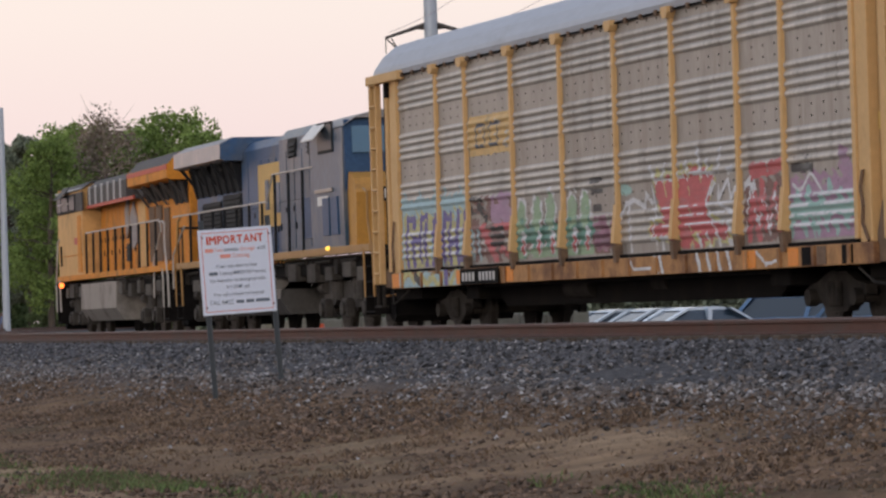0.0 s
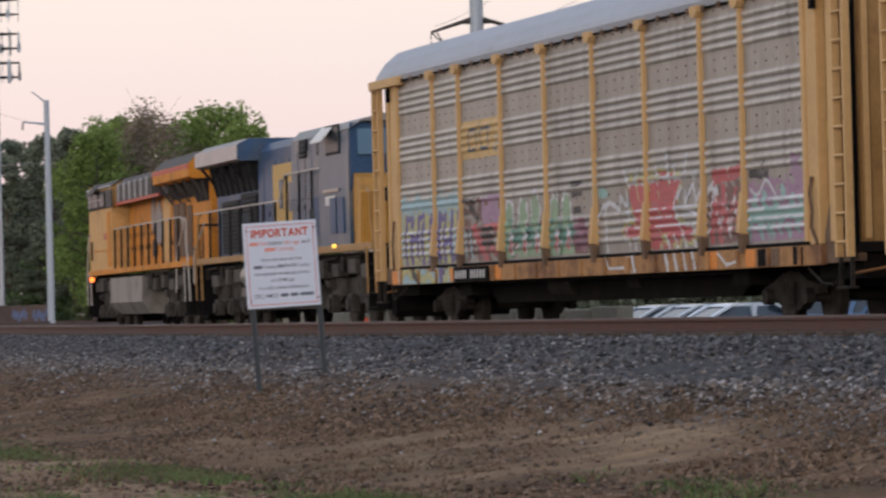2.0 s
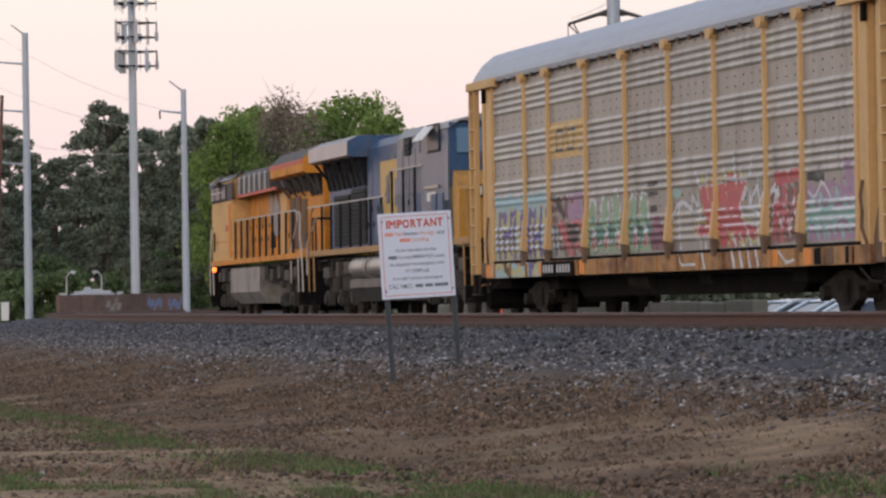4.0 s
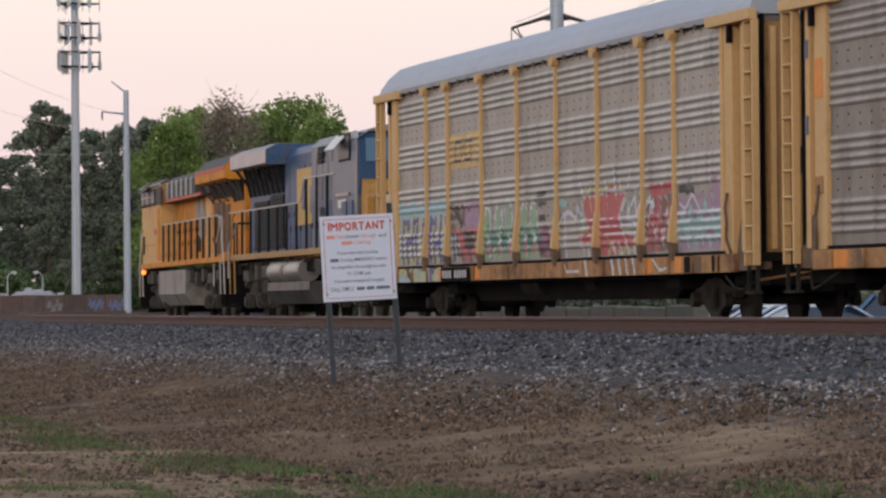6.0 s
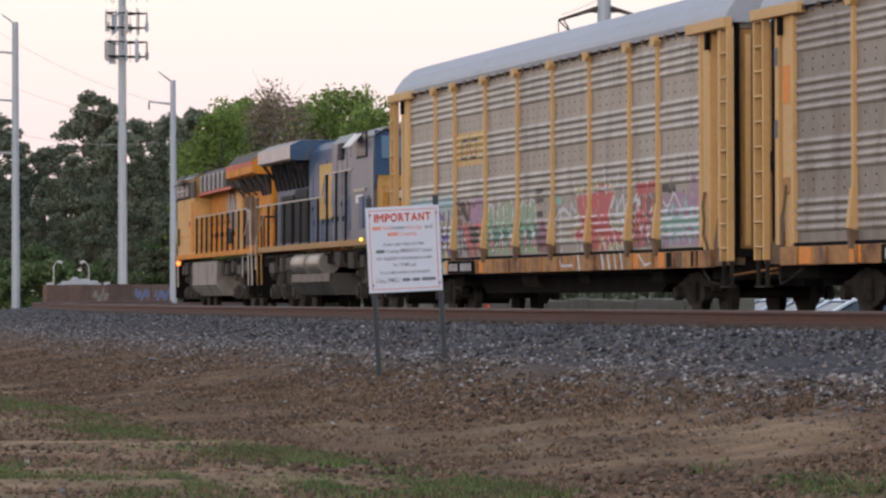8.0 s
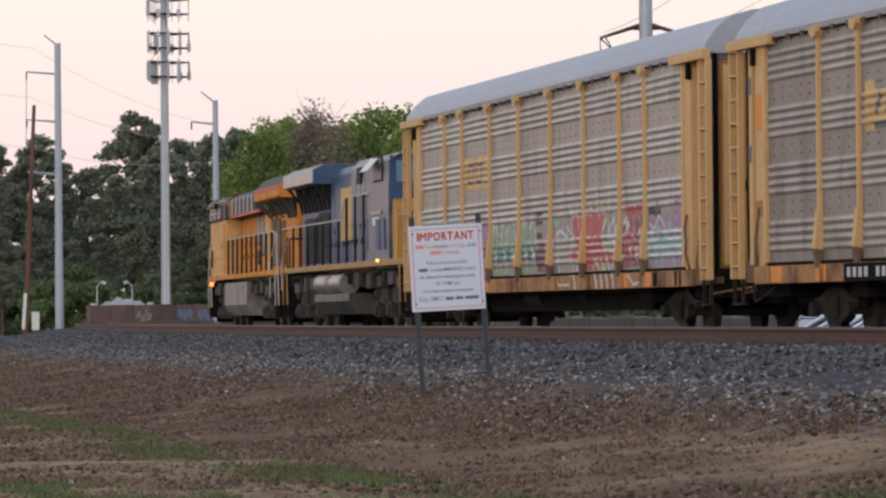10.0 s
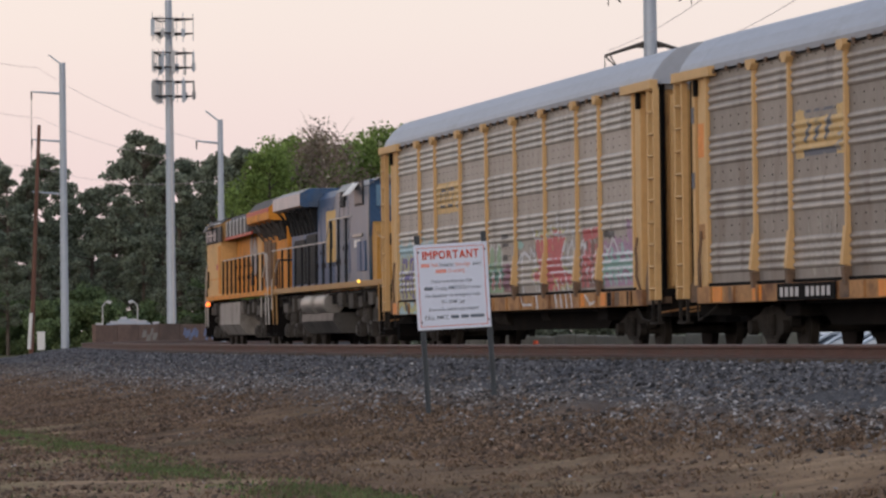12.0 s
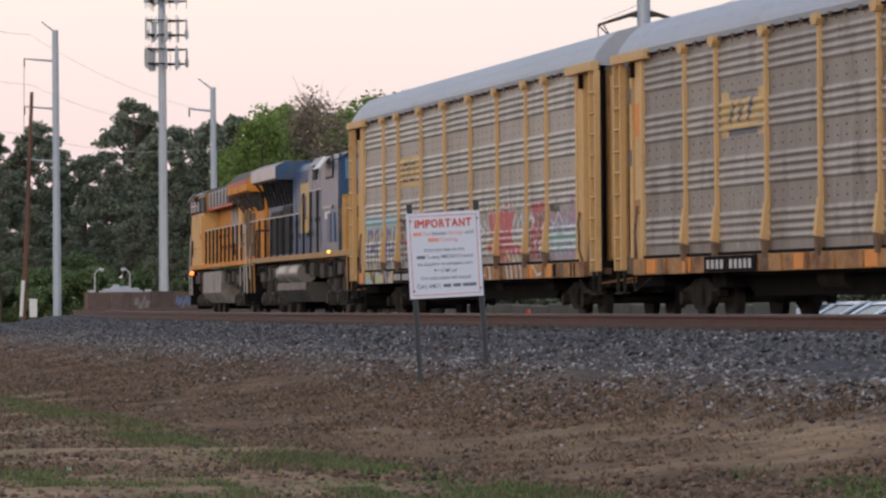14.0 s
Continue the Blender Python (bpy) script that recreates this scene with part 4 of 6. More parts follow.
    put("wedge_letters", "white", 0.008, (2.9, 7.05, 1.26, 1.5), [([(x, 1.46), (x + 0.1, 1.25)], 0.11) for x in (3.25, 3.5, 5.25, 5.65, 6.1, 6.55)], 0.1)
    put("sill_scrawl", "white", 0.004, (1.0, 9.0, 0.89, 1.17), [([(x, 1.17), (x + 0.14, 0.9)], 0.11) for x in (3.3, 3.55, 5.3, 5.75, 6.2, 6.65)] + [([(2.05, 1.17), (2.3, 0.98), (3.1, 1.0)], 0.05), ([(7.9, 1.15), (8.3, 0.95), (8.8, 1.0)], 0.05)], 0.1)
    put("faded_tag", "mint", 0.003, (1.5, 2.2, 2.1, 2.45), [([(1.6, 2.32), (2.0, 2.26)], 0.18)], 0.4)
    # red and white scribble
    a, b = 7.28, 8.95
    put("scribble", "maroon", 0.003, (a, b, 1.27, 2.3), [flat(a - 0.5, b + 0.5, 1.75, 1.0)], 0.36)
    put("scribble", "red", 0.005, (a, b, 1.27, 2.6), [(wiggle(rng, a + 0.15, b - 0.15, 1.4, 2.1, 6), 0.2), ([(a + 0.2, 2.35), (b, 2.4)], 0.22)], 0.46)
    put("scribble", "white", 0.007, (a, b, 1.27, 2.3), [(wiggle(rng, a + 0.1, b - 0.1, 1.45, 2.1, 6), 0.07), ([(a, 2.15), (a + 0.35, 2.25), (a + 0.5, 2.05)], 0.12)], 0.36)
    # mint zigzag on pink
    a, b = 9.2, 11.75
    put("zigzag", "pink", 0.003, (a, b, 1.27, 2.3), [flat(a - 0.6, b + 0.6, 1.68, 1.1)], 0.22)
    put("zigzag", "mint", 0.005, (a, b, 1.27, 2.25), [(wiggle(rng, a + 0.1, b - 0.1, 1.38, 2.0, 11), 0.17), ([(a + 0.1, 1.72), (b, 1.68)], 0.24)], 0.18)
    # level white bands paint the lit rib tops; the crooked line is spray
    put("zigzag", "white", 0.006, (a, b, 1.27, 2.3), [([(a, z), (b, z)], 0.045) for z in (1.5, 1.65, 1.79, 1.93)] + [([(a + 0.1, 2.1), (a + 0.4, 2.0), (a + 0.8, 2.25), (a + 1.2, 2.0)], 0.06)], 0.42)
    put("zigzag", "dark", 0.007, (a, 10.5, 2.2, 2.6), [([(9.3, 2.34), (10.05, 2.33)], 0.13), ([(9.45, 2.5), (9.92, 2.49)], 0.06)], 0.42)
    put("zigzag", "pink", 0.008, (10.8, b, 2.0, 2.6), [([(11.3, 2.4), (11.5, 2.15)], 0.36)], 0.25)


def emblem(car, label, winged):
    """A yellow panel painted over the ribs, with plain dark marks in place of the emblem."""
    band = lambda x0, x1, z0, z1: [([(x0 + 0.05, z), (x1 - 0.05, z)], 0.1) for z in np.arange(z0 + 0.05, z1 - 0.02, 0.08)]
    if winged:
        gold = band(-6.95, -4.42, 3.52, 3.98) + band(-6.95, -6.5, 3.28, 4.1) + band(-4.85, -4.42, 3.28, 4.1) + band(-6.6, -4.8, 3.42, 3.6)
        dark = [([(x, 3.60), (x + 0.2, 3.88)], 0.15) for x in (-6.35, -5.85, -5.35)] + [([(-6.4, 4.06), (-5.0, 4.06)], 0.05), ([(-6.45, 3.36), (-4.9, 3.36)], 0.1)]
    else:
        gold = band(-7.05, -4.4, 3.25, 4.02)
        dark = [([(x, 3.42), (x, 3.80), (x + 0.5, 3.80), (x + 0.5, 3.42), (x, 3.42)], 0.065) for x in (-6.55, -5.7)]
    sprayed("emblem_panel", GOLDFADE, car, 0.004, (-7.05, -4.4, 3.2, 4.2), gold, label, 0.05)
    sprayed("emblem_mark", MARKDARK, car, 0.007, (-7.05, -4.4, 3.2, 4.2), dark, "worn dark blue emblem marks", 0.2)


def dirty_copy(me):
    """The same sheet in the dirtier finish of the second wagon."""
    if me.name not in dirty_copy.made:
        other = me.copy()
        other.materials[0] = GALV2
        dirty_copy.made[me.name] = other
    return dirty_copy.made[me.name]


dirty_copy.made = {}


def sill_patches(car, spots):
    for x, w, mat in spots:
        part("sill_patch", box(B(), x, x + w, -1.642, -1.625, 0.90, 1.17, 0.004), mat, car)


def mark_plate(car, x0, x1):
    bm = box(B(), x0, x1, -1.685, -1.66, 0.885, 1.175, 0.004)
    plate = part("number_plate", bm, BLACK, car, "black plate with pale bars for marks")
    w = x1 - x0
    for i in range(10):
        if i != 4:
            a = x0 + w * (0.06 + 0.09 * i)
            part("number_bar", box(B(), a, a + w * 0.05, -1.692, -1.684, 0.95, 1.11), ANTENNA, plate)


# ============ locomotives: cab towards -x ============


def loco_truck(parent, x):
    for s in (-1, 1):
        y = sorted((s * 0.98, s * 1.16))
        bm = B()
        prism(bm, [(x - 2.6, 0.78), (x - 2.6, 1.12), (x + 2.6, 1.12), (x + 2.6, 0.78), (x + 2.3, 0.55), (x + 1.6, 0.62), (x + 1.2, 0.84), (x + 0.7, 0.55), (x - 0.7, 0.55), (x - 1.2, 0.84), (x - 1.6, 0.62), (x - 2.3, 0.55)], "y", *y)
        part("truck_frame", bm, TRUCKL, parent)
        for dx in (-1.97, 0.0, 1.97):
            bm = box(B(), x + dx - 0.22, x + dx + 0.22, *sorted((s * 1.14, s * 1.34)), 0.34, 0.76, 0.04)
            rod(bm, (x + dx, s * 1.30, 0.53), (x + dx, s * 1.40, 0.53), 0.15, 14)
            part("axle_box", bm, TRUCKL, parent)
        for dx in (-1.0, 1.0):
            bm = B()
            for k in (-0.17, 0.17):
                rod(bm, (x + dx + k, s * 1.22, 0.72), (x + dx + k, s * 1.22, 1.25), 0.115, 12)
            part("spring", bm, TRUCKL, parent)
        for dx in (-2.35, 2.35):
            bm = rod(B(), (x + dx - 0.2, s * 1.2, 1.0), (x + dx + 0.2, s * 1.2, 1.0), 0.12, 12)
            part("brake_cylinder", bm, TRUCKL, parent)
    bm = box(B(), x - 2.5, x + 2.5, -0.6, 0.6, 0.5, 1.25, 0.05)
    part("traction_gear", bm, BLACK, parent)
    for dx in (-1.97, 0.0, 1.97):
        ws = wheelset(0.53, parent)
        ws.matrix_basis = pose(x + dx, 0, 0.53)


def handrail(bm, pts, r=0.022):
    for p, q in zip(pts, pts[1:]):
        rod(bm, p, q, r, 6)


def build_loco(name, label, c):
    lo = tagged(new(name), label, "locomotive")
    P = lambda nm, bm, mat, lab="": part(nm, bm, mat, lo, lab)
    # frame and walkway
    P("underframe", box(B(), -10.6, 10.7, -1.35, 1.35, 1.28, 1.62, 0.02), BLACK)
    for s in (-1, 1):
        P("walkway_edge", box(B(), -10.3, 10.7, *sorted((s * 1.30, s * 1.56)), 1.68, 1.84, 0.015), c["edge"])
        bm = B()
        for k in range(8):
            x = -8.6 + k * 2.4
            rod(bm, (x, s * 1.40, 1.56), (x + 1.5, s * 1.40, 1.54), 0.04, 8)
            box(bm, x + 1.6, x + 1.9, *sorted((s * 1.3, s * 1.46)), 1.28, 1.58)
        P("pipework", bm, TRUCK)
    # fuel tank and air reservoirs
    t0, t1 = c["tank"]
    P("fuel_tank", prism(B(), [(-1.5, c["tanktop"]), (-1.52, 0.80), (-1.30, 0.45), (1.30, 0.45), (1.52, 0.80), (1.5, c["tanktop"])], "x", t0, t1), c["tankpaint"], "dull grey fuel tank")
    if c["reservoir"]:
        for x in c["reservoir"]:
            for s in (-1, 1):
                bm = rod(B(), (x, s * 1.30, 1.30), (x + 2.2, s * 1.30, 1.30), 0.29, 24)
                for k in (0.25, 1.95):
                    rod(bm, (x + k - 0.04, s * 1.30, 1.30), (x + k + 0.04, s * 1.30, 1.30), 0.305, 24)
                P("air_reservoir", bm, CHROME, "bright metal air reservoir")
    # boxes, valves and pipes hung under the walkway
    gear = random.Random(len(name))
    for s in (-1, 1):
        for k in range(12):
            x = -9.2 + 1.6 * k + gear.uniform(-0.3, 0.3)
            if t0 - 0.4 < x < t1 + 0.2:
                continue
            w, z = gear.uniform(0.18, 0.45), gear.uniform(1.08, 1.2)
            P("equipment_box", box(B(), x - w, x + w, *sorted((s * 1.22, s * 1.47)), z, z + gear.uniform(0.28, 0.42), 0.02), gear.choice((GEARM, TRUCKL, GEARM)))
    for x in (-7.0, 7.0):
        loco_truck(lo, x)
    # engine hood in bays with doors
    for a, b, mat, top, hw in c["hood"]:
        bm = prism(B(), [(-hw, 1.84), (-hw, top - 0.22), (-hw + 0.2, top), (hw - 0.2, top), (hw, top - 0.22), (hw, 1.84)], "x", a, b)
        hood = P("hood", bm, mat)
        n = max(1, int((b - a) / 0.72))
        for k in range(n):
            xa, xb = a + (b - a) * (k + 0.05) / n, a + (b - a) * (k + 0.95) / n
            for s in (-1, 1):
                for z0, z1 in ((1.93, 2.95), (3.0, top - 0.5)):
                    part("hood_door", box(B(), xa, xb, *sorted((s * (hw - 0.005), s * (hw + 0.02))), z0, z1, 0.006), mat, hood)
                part("door_latch", box(B(), xb - 0.14, xb - 0.08, *sorted((s * (hw + 0.02), s * (hw + 0.045))), 2.35, 2.5), TRUCK, hood)
                part("door_hinge", box(B(), xa + 0.02, xa + 0.07, *sorted((s * (hw + 0.02), s * (hw + 0.04))), 2.75, 2.87), TRUCK, hood)
    for a, b, z0, z1, mat, y in c["patches"]:
        for s in (-1, 1):
            P("hood_panel", box(B(), a, b, *sorted((s * (y - 0.02), s * (y + 0.028))), z0, z1, 0.006), mat)
    for a, b, z0, z1, y in c["louvres"]:
        for s in (-1, 1):
            bm = box(B(), a, b, *sorted((s * (y - 0.02), s * (y + 0.03))), z0, z1)
            n = int((z1 - z0) / 0.11)
            for k in range(n):
                z = z0 + 0.05 + k * 0.11
                prism(bm, [(s * (y + 0.03), z), (s * (y + 0.075), z - 0.02), (s * (y + 0.03), z + 0.06)], "x", a + 0.03, b - 0.03)
            P("louvre", bm, LOUVRE)
    # roof gear
    for a, b, w, z0, z1 in c["roofgear"]:
        P("roof_box", prism(B(), [(-w, z0), (-w, z1 - 0.22), (-w + 0.25, z1), (w - 0.25, z1), (w, z1 - 0.22), (w, z0)], "x", a, b), c["gear"])
    for x in c["struts"]:
        for sd in (-1, 1):
            P("roof_strut", box(B(), x - 0.05, x + 0.05, *sorted((sd * 1.34, sd * 1.40)), 3.86, 4.40), ANTENNA)
    bm = box(B(), c["stack"] - 0.5, c["stack"] + 0.5, -0.35, 0.35, 4.2, 4.62, 0.04)
    P("exhaust_stack", bm, LOUVRE)
    # radiator: a core with slatted openings under a broad overhanging wing
    r0, r1 = c["rad"]
    w0, w1, w2 = c["wingz"]
    P("radiator_core", box(B(), r0, r1, -0.96, 0.96, 1.84, w0 + 0.1, 0.02), c["core"])
    for s in (-1, 1):
        for a, b, z0, z1 in c["mesh"]:
            P("radiator_grille", prism(B(), [(s * 0.95, z0), (s * 0.985, z0), (s * 1.16, z1), (s * 0.95, z1)], "x", a, b), LOUVRE)
            n = int((b - a) / 0.75)
            for k in range(n + 1):
                x = a + (b - a) * k / n
                P("grille_rib", prism(B(), [(s * 0.97, z0 - 0.03), (s * 1.03, z0 - 0.03), (s * 1.22, z1), (s * 1.12, z1)], "x", x - 0.045, x + 0.045), c["brace"])
        for k in range(5):
            x = r0 + 0.35 + k * (r1 - r0 - 0.7) / 4
            P("wing_bracket", prism(B(), [(s * 0.96, w0 - 0.55), (s * 1.02, w0 - 0.55), (s * 1.46, w0), (s * 1.36, w0)], "x", x - 0.04, x + 0.04), c["brace"])
    P("radiator_wing", prism(B(), [(-1.42, w0), (-1.54, w0 + 0.05), (-1.54, w1), (1.54, w1), (1.54, w0 + 0.05), (1.42, w0)], "x", r0, r1), c["wing"])
    P("radiator_top", prism(B(), [(-1.52, w1 + 0.004), (-1.22, w2), (1.22, w2), (1.52, w1 + 0.004)], "x", r0 + 0.02, r1 - 0.02), c["wingtop"])
    if c["stripe"]:
        for s in (-1, 1):
            P("stripe", box(B(), r0, r1, *sorted((s * 1.535, s * 1.55)), w1 - 0.13, w1 - 0.01), c["stripe"], "red stripe")
            P("stripe", box(B(), -4.85, r0, *sorted((s * 1.34, s * 1.385)), 3.76, 3.85), c["stripe"], "red stripe")
    for k in range(2):
        x = (r0 - 0.03, r1 + 0.004)[k]
        P("radiator_end", prism(B(), [(-1.41, w0 + 0.005), (-1.53, w0 + 0.05), (-1.53, w1), (-1.21, w2 - 0.01), (1.21, w2 - 0.01), (1.53, w1), (1.53, w0 + 0.05), (1.41, w0 + 0.005)], "x", x, x + 0.026), c["wingend"])
    # cab and nose
    roof_line = [(-1.50, 1.84), (-1.52, 3.0), (-1.50, 4.34), (-1.25, 4.54), (-0.7, 4.68), (0.7, 4.68), (1.25, 4.54), (1.50, 4.34), (1.52, 3.0), (1.50, 1.84)]
    front = c["front"]
    cab = P("cab", prism(B(), roof_line, "x", front, -4.9), c["cab"])
    part("cab_roof", prism(B(), [(-1.53, 4.36), (-1.25, 4.56), (-0.7, 4.70), (0.7, 4.70), (1.25, 4.56), (1.53, 4.36), (1.24, 4.53), (-1.24, 4.53)], "x", front - 0.14, -4.8), c["cabroof"], cab)
    for s in (-1, 1):
        if c["band"]:
            part("window_band", box(B(), front + 0.1, -4.75, *sorted((s * 1.495, s * 1.535)), 3.72, 4.28, 0.01), UPGREY, cab, "dark grey band round the cab windows")
            # pale rod added to draw the sky-lit edge of the cab roof
            part("eave_line", rod(B(), (front - 0.1, s * 1.55, 4.37), (-4.8, s * 1.55, 4.37), 0.03, 6), ANTENNA, cab)
            part("band_rail", rod(B(), (front + 0.3, s * 1.56, 4.02), (-7.4, s * 1.56, 4.02), 0.02, 6), ANTENNA, cab)
        for a, b, z0, z1 in c["windows"]:
            y = 1.50 if not c["band"] else 1.53
            part("window_frame", box(B(), a - 0.06, b + 0.06, *sorted((s * y, s * (y + 0.03))), z0 - 0.06, z1 + 0.06, 0.01), LOUVRE, cab)
            part("side_window", box(B(), a, b, *sorted((s * (y + 0.025), s * (y + 0.04))), z0, z1), GLASS, cab)
        if c["band"]:
            part("cab_grab", rod(B(), (-9.3, s * 1.56, 2.15), (-9.3, s * 1.56, 2.75), 0.03, 6), LOUVRE, cab)
            part("cab_door", box(B(), -5.9, -5.15, *sorted((s * 1.50, s * 1.535)), 1.9, 3.6, 0.01), UPHOOD, cab, "orange cab side door")
            part("cab_seam", box(B(), -10.1, -5.0, *sorted((s * 1.515, s * 1.528)), 2.42, 2.45), UPHOOD, cab)
        sh = c["shade"]
        part("sun_shade", prism(B(), [(s * 1.50, 4.52), (s * 1.80, 4.18), (s * 1.80, 4.15), (s * 1.50, 4.48)], "x", *sh), c["shadepaint"], cab)
        part("windscreen", prism(B(), [(front - 0.14, 3.80), (front - 0.08, 4.36), (front, 4.36), (front - 0.04, 3.80)], "y", *sorted((s * 0.18, s * 1.32))), SCREEN, cab)
    part("cab_face", prism(B(), [(front, 3.0), (front - 0.12, 3.4), (front - 0.05, 4.48), (front, 4.50)], "y", -1.48, 1.48), c["face"], cab)
    nl, nw = c["nl"]
    nose = P("nose", prism(B(), [(front - nl + 0.05, 1.84), (front - nl, 2.95), (front - nl + 0.2, 3.25), (front, 3.42), (front, 1.84)], "y", -nw, nw), c["nose"])
    part("nose_door", box(B(), front - nl - 0.03, front - nl + 0.02, -0.2, 0.42, 1.95, 2.8, 0.01), c["nose"], nose)
    part("headlight_box", box(B(), front - nl - 0.06, front - nl + 0.15, -0.35, 0.35, 2.85, 3.12, 0.03), LOUVRE, nose)
    part("number_board", box(B(), front - nl - 0.06, front - nl + 0.04, 0.45, 1.1, 2.75, 3.05, 0.01), LOUVRE, nose, "dark board with pale bars")
    bm = B()
    for k in range(3):
        box(bm, front - nl - 0.075, front - nl - 0.055, 0.52 + 0.19 * k, 0.64 + 0.19 * k, 2.8, 3.0)
    part("number_bars", bm, WHITE, nose)
    for s in (-1, 1):
        part("cab_number_bars", box(B(), -6.6, -5.6, *sorted((s * 1.518, s * 1.53)), 2.75, 2.95), c["bars"], cab)
    # platforms, steps, pilots
    for e in (-1, 1):
        P("platform", box(B(), *sorted((e * 10.2, e * 10.95)), -1.28, 1.28, 1.55, 1.72, 0.02), BLACK)
        P("pilot", prism(B(), [(e * 10.6, 1.6), (e * 10.95, 1.6), (e * 11.15, 0.35), (e * 11.0, 0.22), (e * 10.7, 0.3)], "y", -1.24, 1.24), BLACK)
        bm = box(B(), *sorted((e * 10.9, e * 11.5)), -0.12, 0.12, 0.75, 1.0, 0.03)
        box(bm, *sorted((e * 11.3, e * 11.7)), -0.17, 0.17, 0.7, 1.03, 0.04)
        P("coupler", bm, TRUCK)
        for s in (-1, 1):
            for k in range(4):
                P("step", box(B(), *sorted((e * 9.85, e * 10.55)), *sorted((s * 1.2, s * 1.54)), 0.42 + 0.31 * k, 0.46 + 0.31 * k), BLACK)
            for x in (e * 9.83, e * 10.57):
                P("step_side", box(B(), x - 0.02, x + 0.02, *sorted((s * 1.15, s * 1.54)), 0.38, 1.62), BLACK)
            bm = B()
            x = e * 10.6
            handrail(bm, [(x, s * 1.54, 0.75), (x, s * 1.56, 1.6), (x - e * 0.35, s * 1.56, 2.35), (x - e * 0.42, s * 1.54, 2.9), (x - e * 0.75, s * 1.54, 2.98)], 0.03)
            handrail(bm, [(x - e * 0.78, s * 1.54, 0.75), (x - e * 0.78, s * 1.56, 1.75)], 0.03)
            P("grab_rail", bm, c["grab"], "painted step handrail")
        for s in (-1, 1):
            bm = B()
            handrail(bm, [(e * 10.9, s * 1.3, 1.7), (e * 10.9, s * 1.3, 2.75), (e * 10.9, s * 0.3, 2.75), (e * 10.9, s * 0.3, 1.7)], 0.025)
            P("end_rail", bm, c["rail"])
    for s in (-1, 1):
        bm = B()
        handrail(bm, c["rails"](s), 0.024)
        P("handrail", bm, RAILGREY, "pale grey walkway handrail")
        for pts in c["grabs"]:
            bm = B()
            handrail(bm, [(x, s * 1.53, z) for x, z in pts], 0.026)
            P("grab_rail", bm, RAILGREY, "bent white step handrail")
        for k in range(10):
            x = -4.15 + k * 1.42
            top = 3.60 if c["raised"] and x < -1.2 else 3.02
            P("stanchion", rod(B(), (x, s * 1.53, 1.8), (x, s * 1.52, top), 0.036, 6), c["rail"])
        for pts in c["badge"]:
            bm = prism(B(), pts, "y", *sorted((s * 0.98, s * 0.99 + s * 0.03)))
            P("badge", bm, BADGE, "worn grey painted emblem on the hood")
    for dx in (-0.4, -0.1, 0.25):
        P("horn", rod(B(), (-6.6 + dx, 0.3 * dx, 4.5), (-6.6 + dx, 0.3 * dx, 4.72), 0.05, 8), TRUCK)
    return lo


UP_LOOK = dict(tanktop=1.55, tankpaint=TANK, grab=RAILGREY, nl=(1.3, 1.15), brace=UPGREY, rails=lambda s: [(-4.15, s * 1.52, 3.03), (9.1, s * 1.52, 3.03), (9.45, s * 1.52, 2.94), (9.5, s * 1.52, 2.72), (8.8, s * 1.52, 2.35), (8.2, s * 1.52, 2.0), (8.1, s * 1.52, 1.0)],
               grabs=(), raised=False, badge=[[(0.3, 2.75), (0.1, 3.55), (0.7, 3.95), (0.9, 3.2)], [(1.1, 2.55), (1.0, 3.35), (1.7, 3.75), (2.3, 3.3), (2.2, 2.6), (1.6, 2.4)]],
               struts=(-4.2, -3.0, -1.8, -0.6, 0.6, 1.8), edge=UPHOOD, tank=(-5.6, 1.4), reservoir=None, front=-10.2, band=True, windows=((-9.9, -9.1, 3.8, 4.2), (-8.9, -7.6, 3.8, 4.2), (-7.3, -6.2, 3.8, 4.2)), shade=(-8.9, -7.5), shadepaint=UPGREY,
               hood=[(-4.75, 4.2, UPHOOD, 4.2, 0.96)], patches=[(2.6, 3.9, 1.9, 3.7, UPCAB, 1.0), (4.4, 5.3, 2.0, 3.5, FOOT, 0.98), (5.6, 6.5, 2.0, 3.5, FOOT, 0.98), (6.9, 7.7, 2.0, 3.4, FOOT, 0.98)],
               louvres=[(0.2, 1.1, 2.1, 2.6, 0.97)], roofgear=[(-4.75, 2.7, 1.36, 3.83, 4.56), (2.75, 4.1, 1.1, 3.8, 4.45)], gear=UPGREY, stack=2.6, rad=(4.1, 10.8), wingz=(4.02, 4.42, 4.74), mesh=((4.5, 8.4, 3.62, 4.02), (9.0, 10.6, 3.45, 4.02)),
               core=UPHOOD, wing=UPHOOD, wingend=UPHOOD, wingtop=UPGREY, stripe=RED, cab=UPCAB, cabroof=UPGREY, face=UPCAB, nose=UPCAB, bars=RED, rail=LOUVRE)
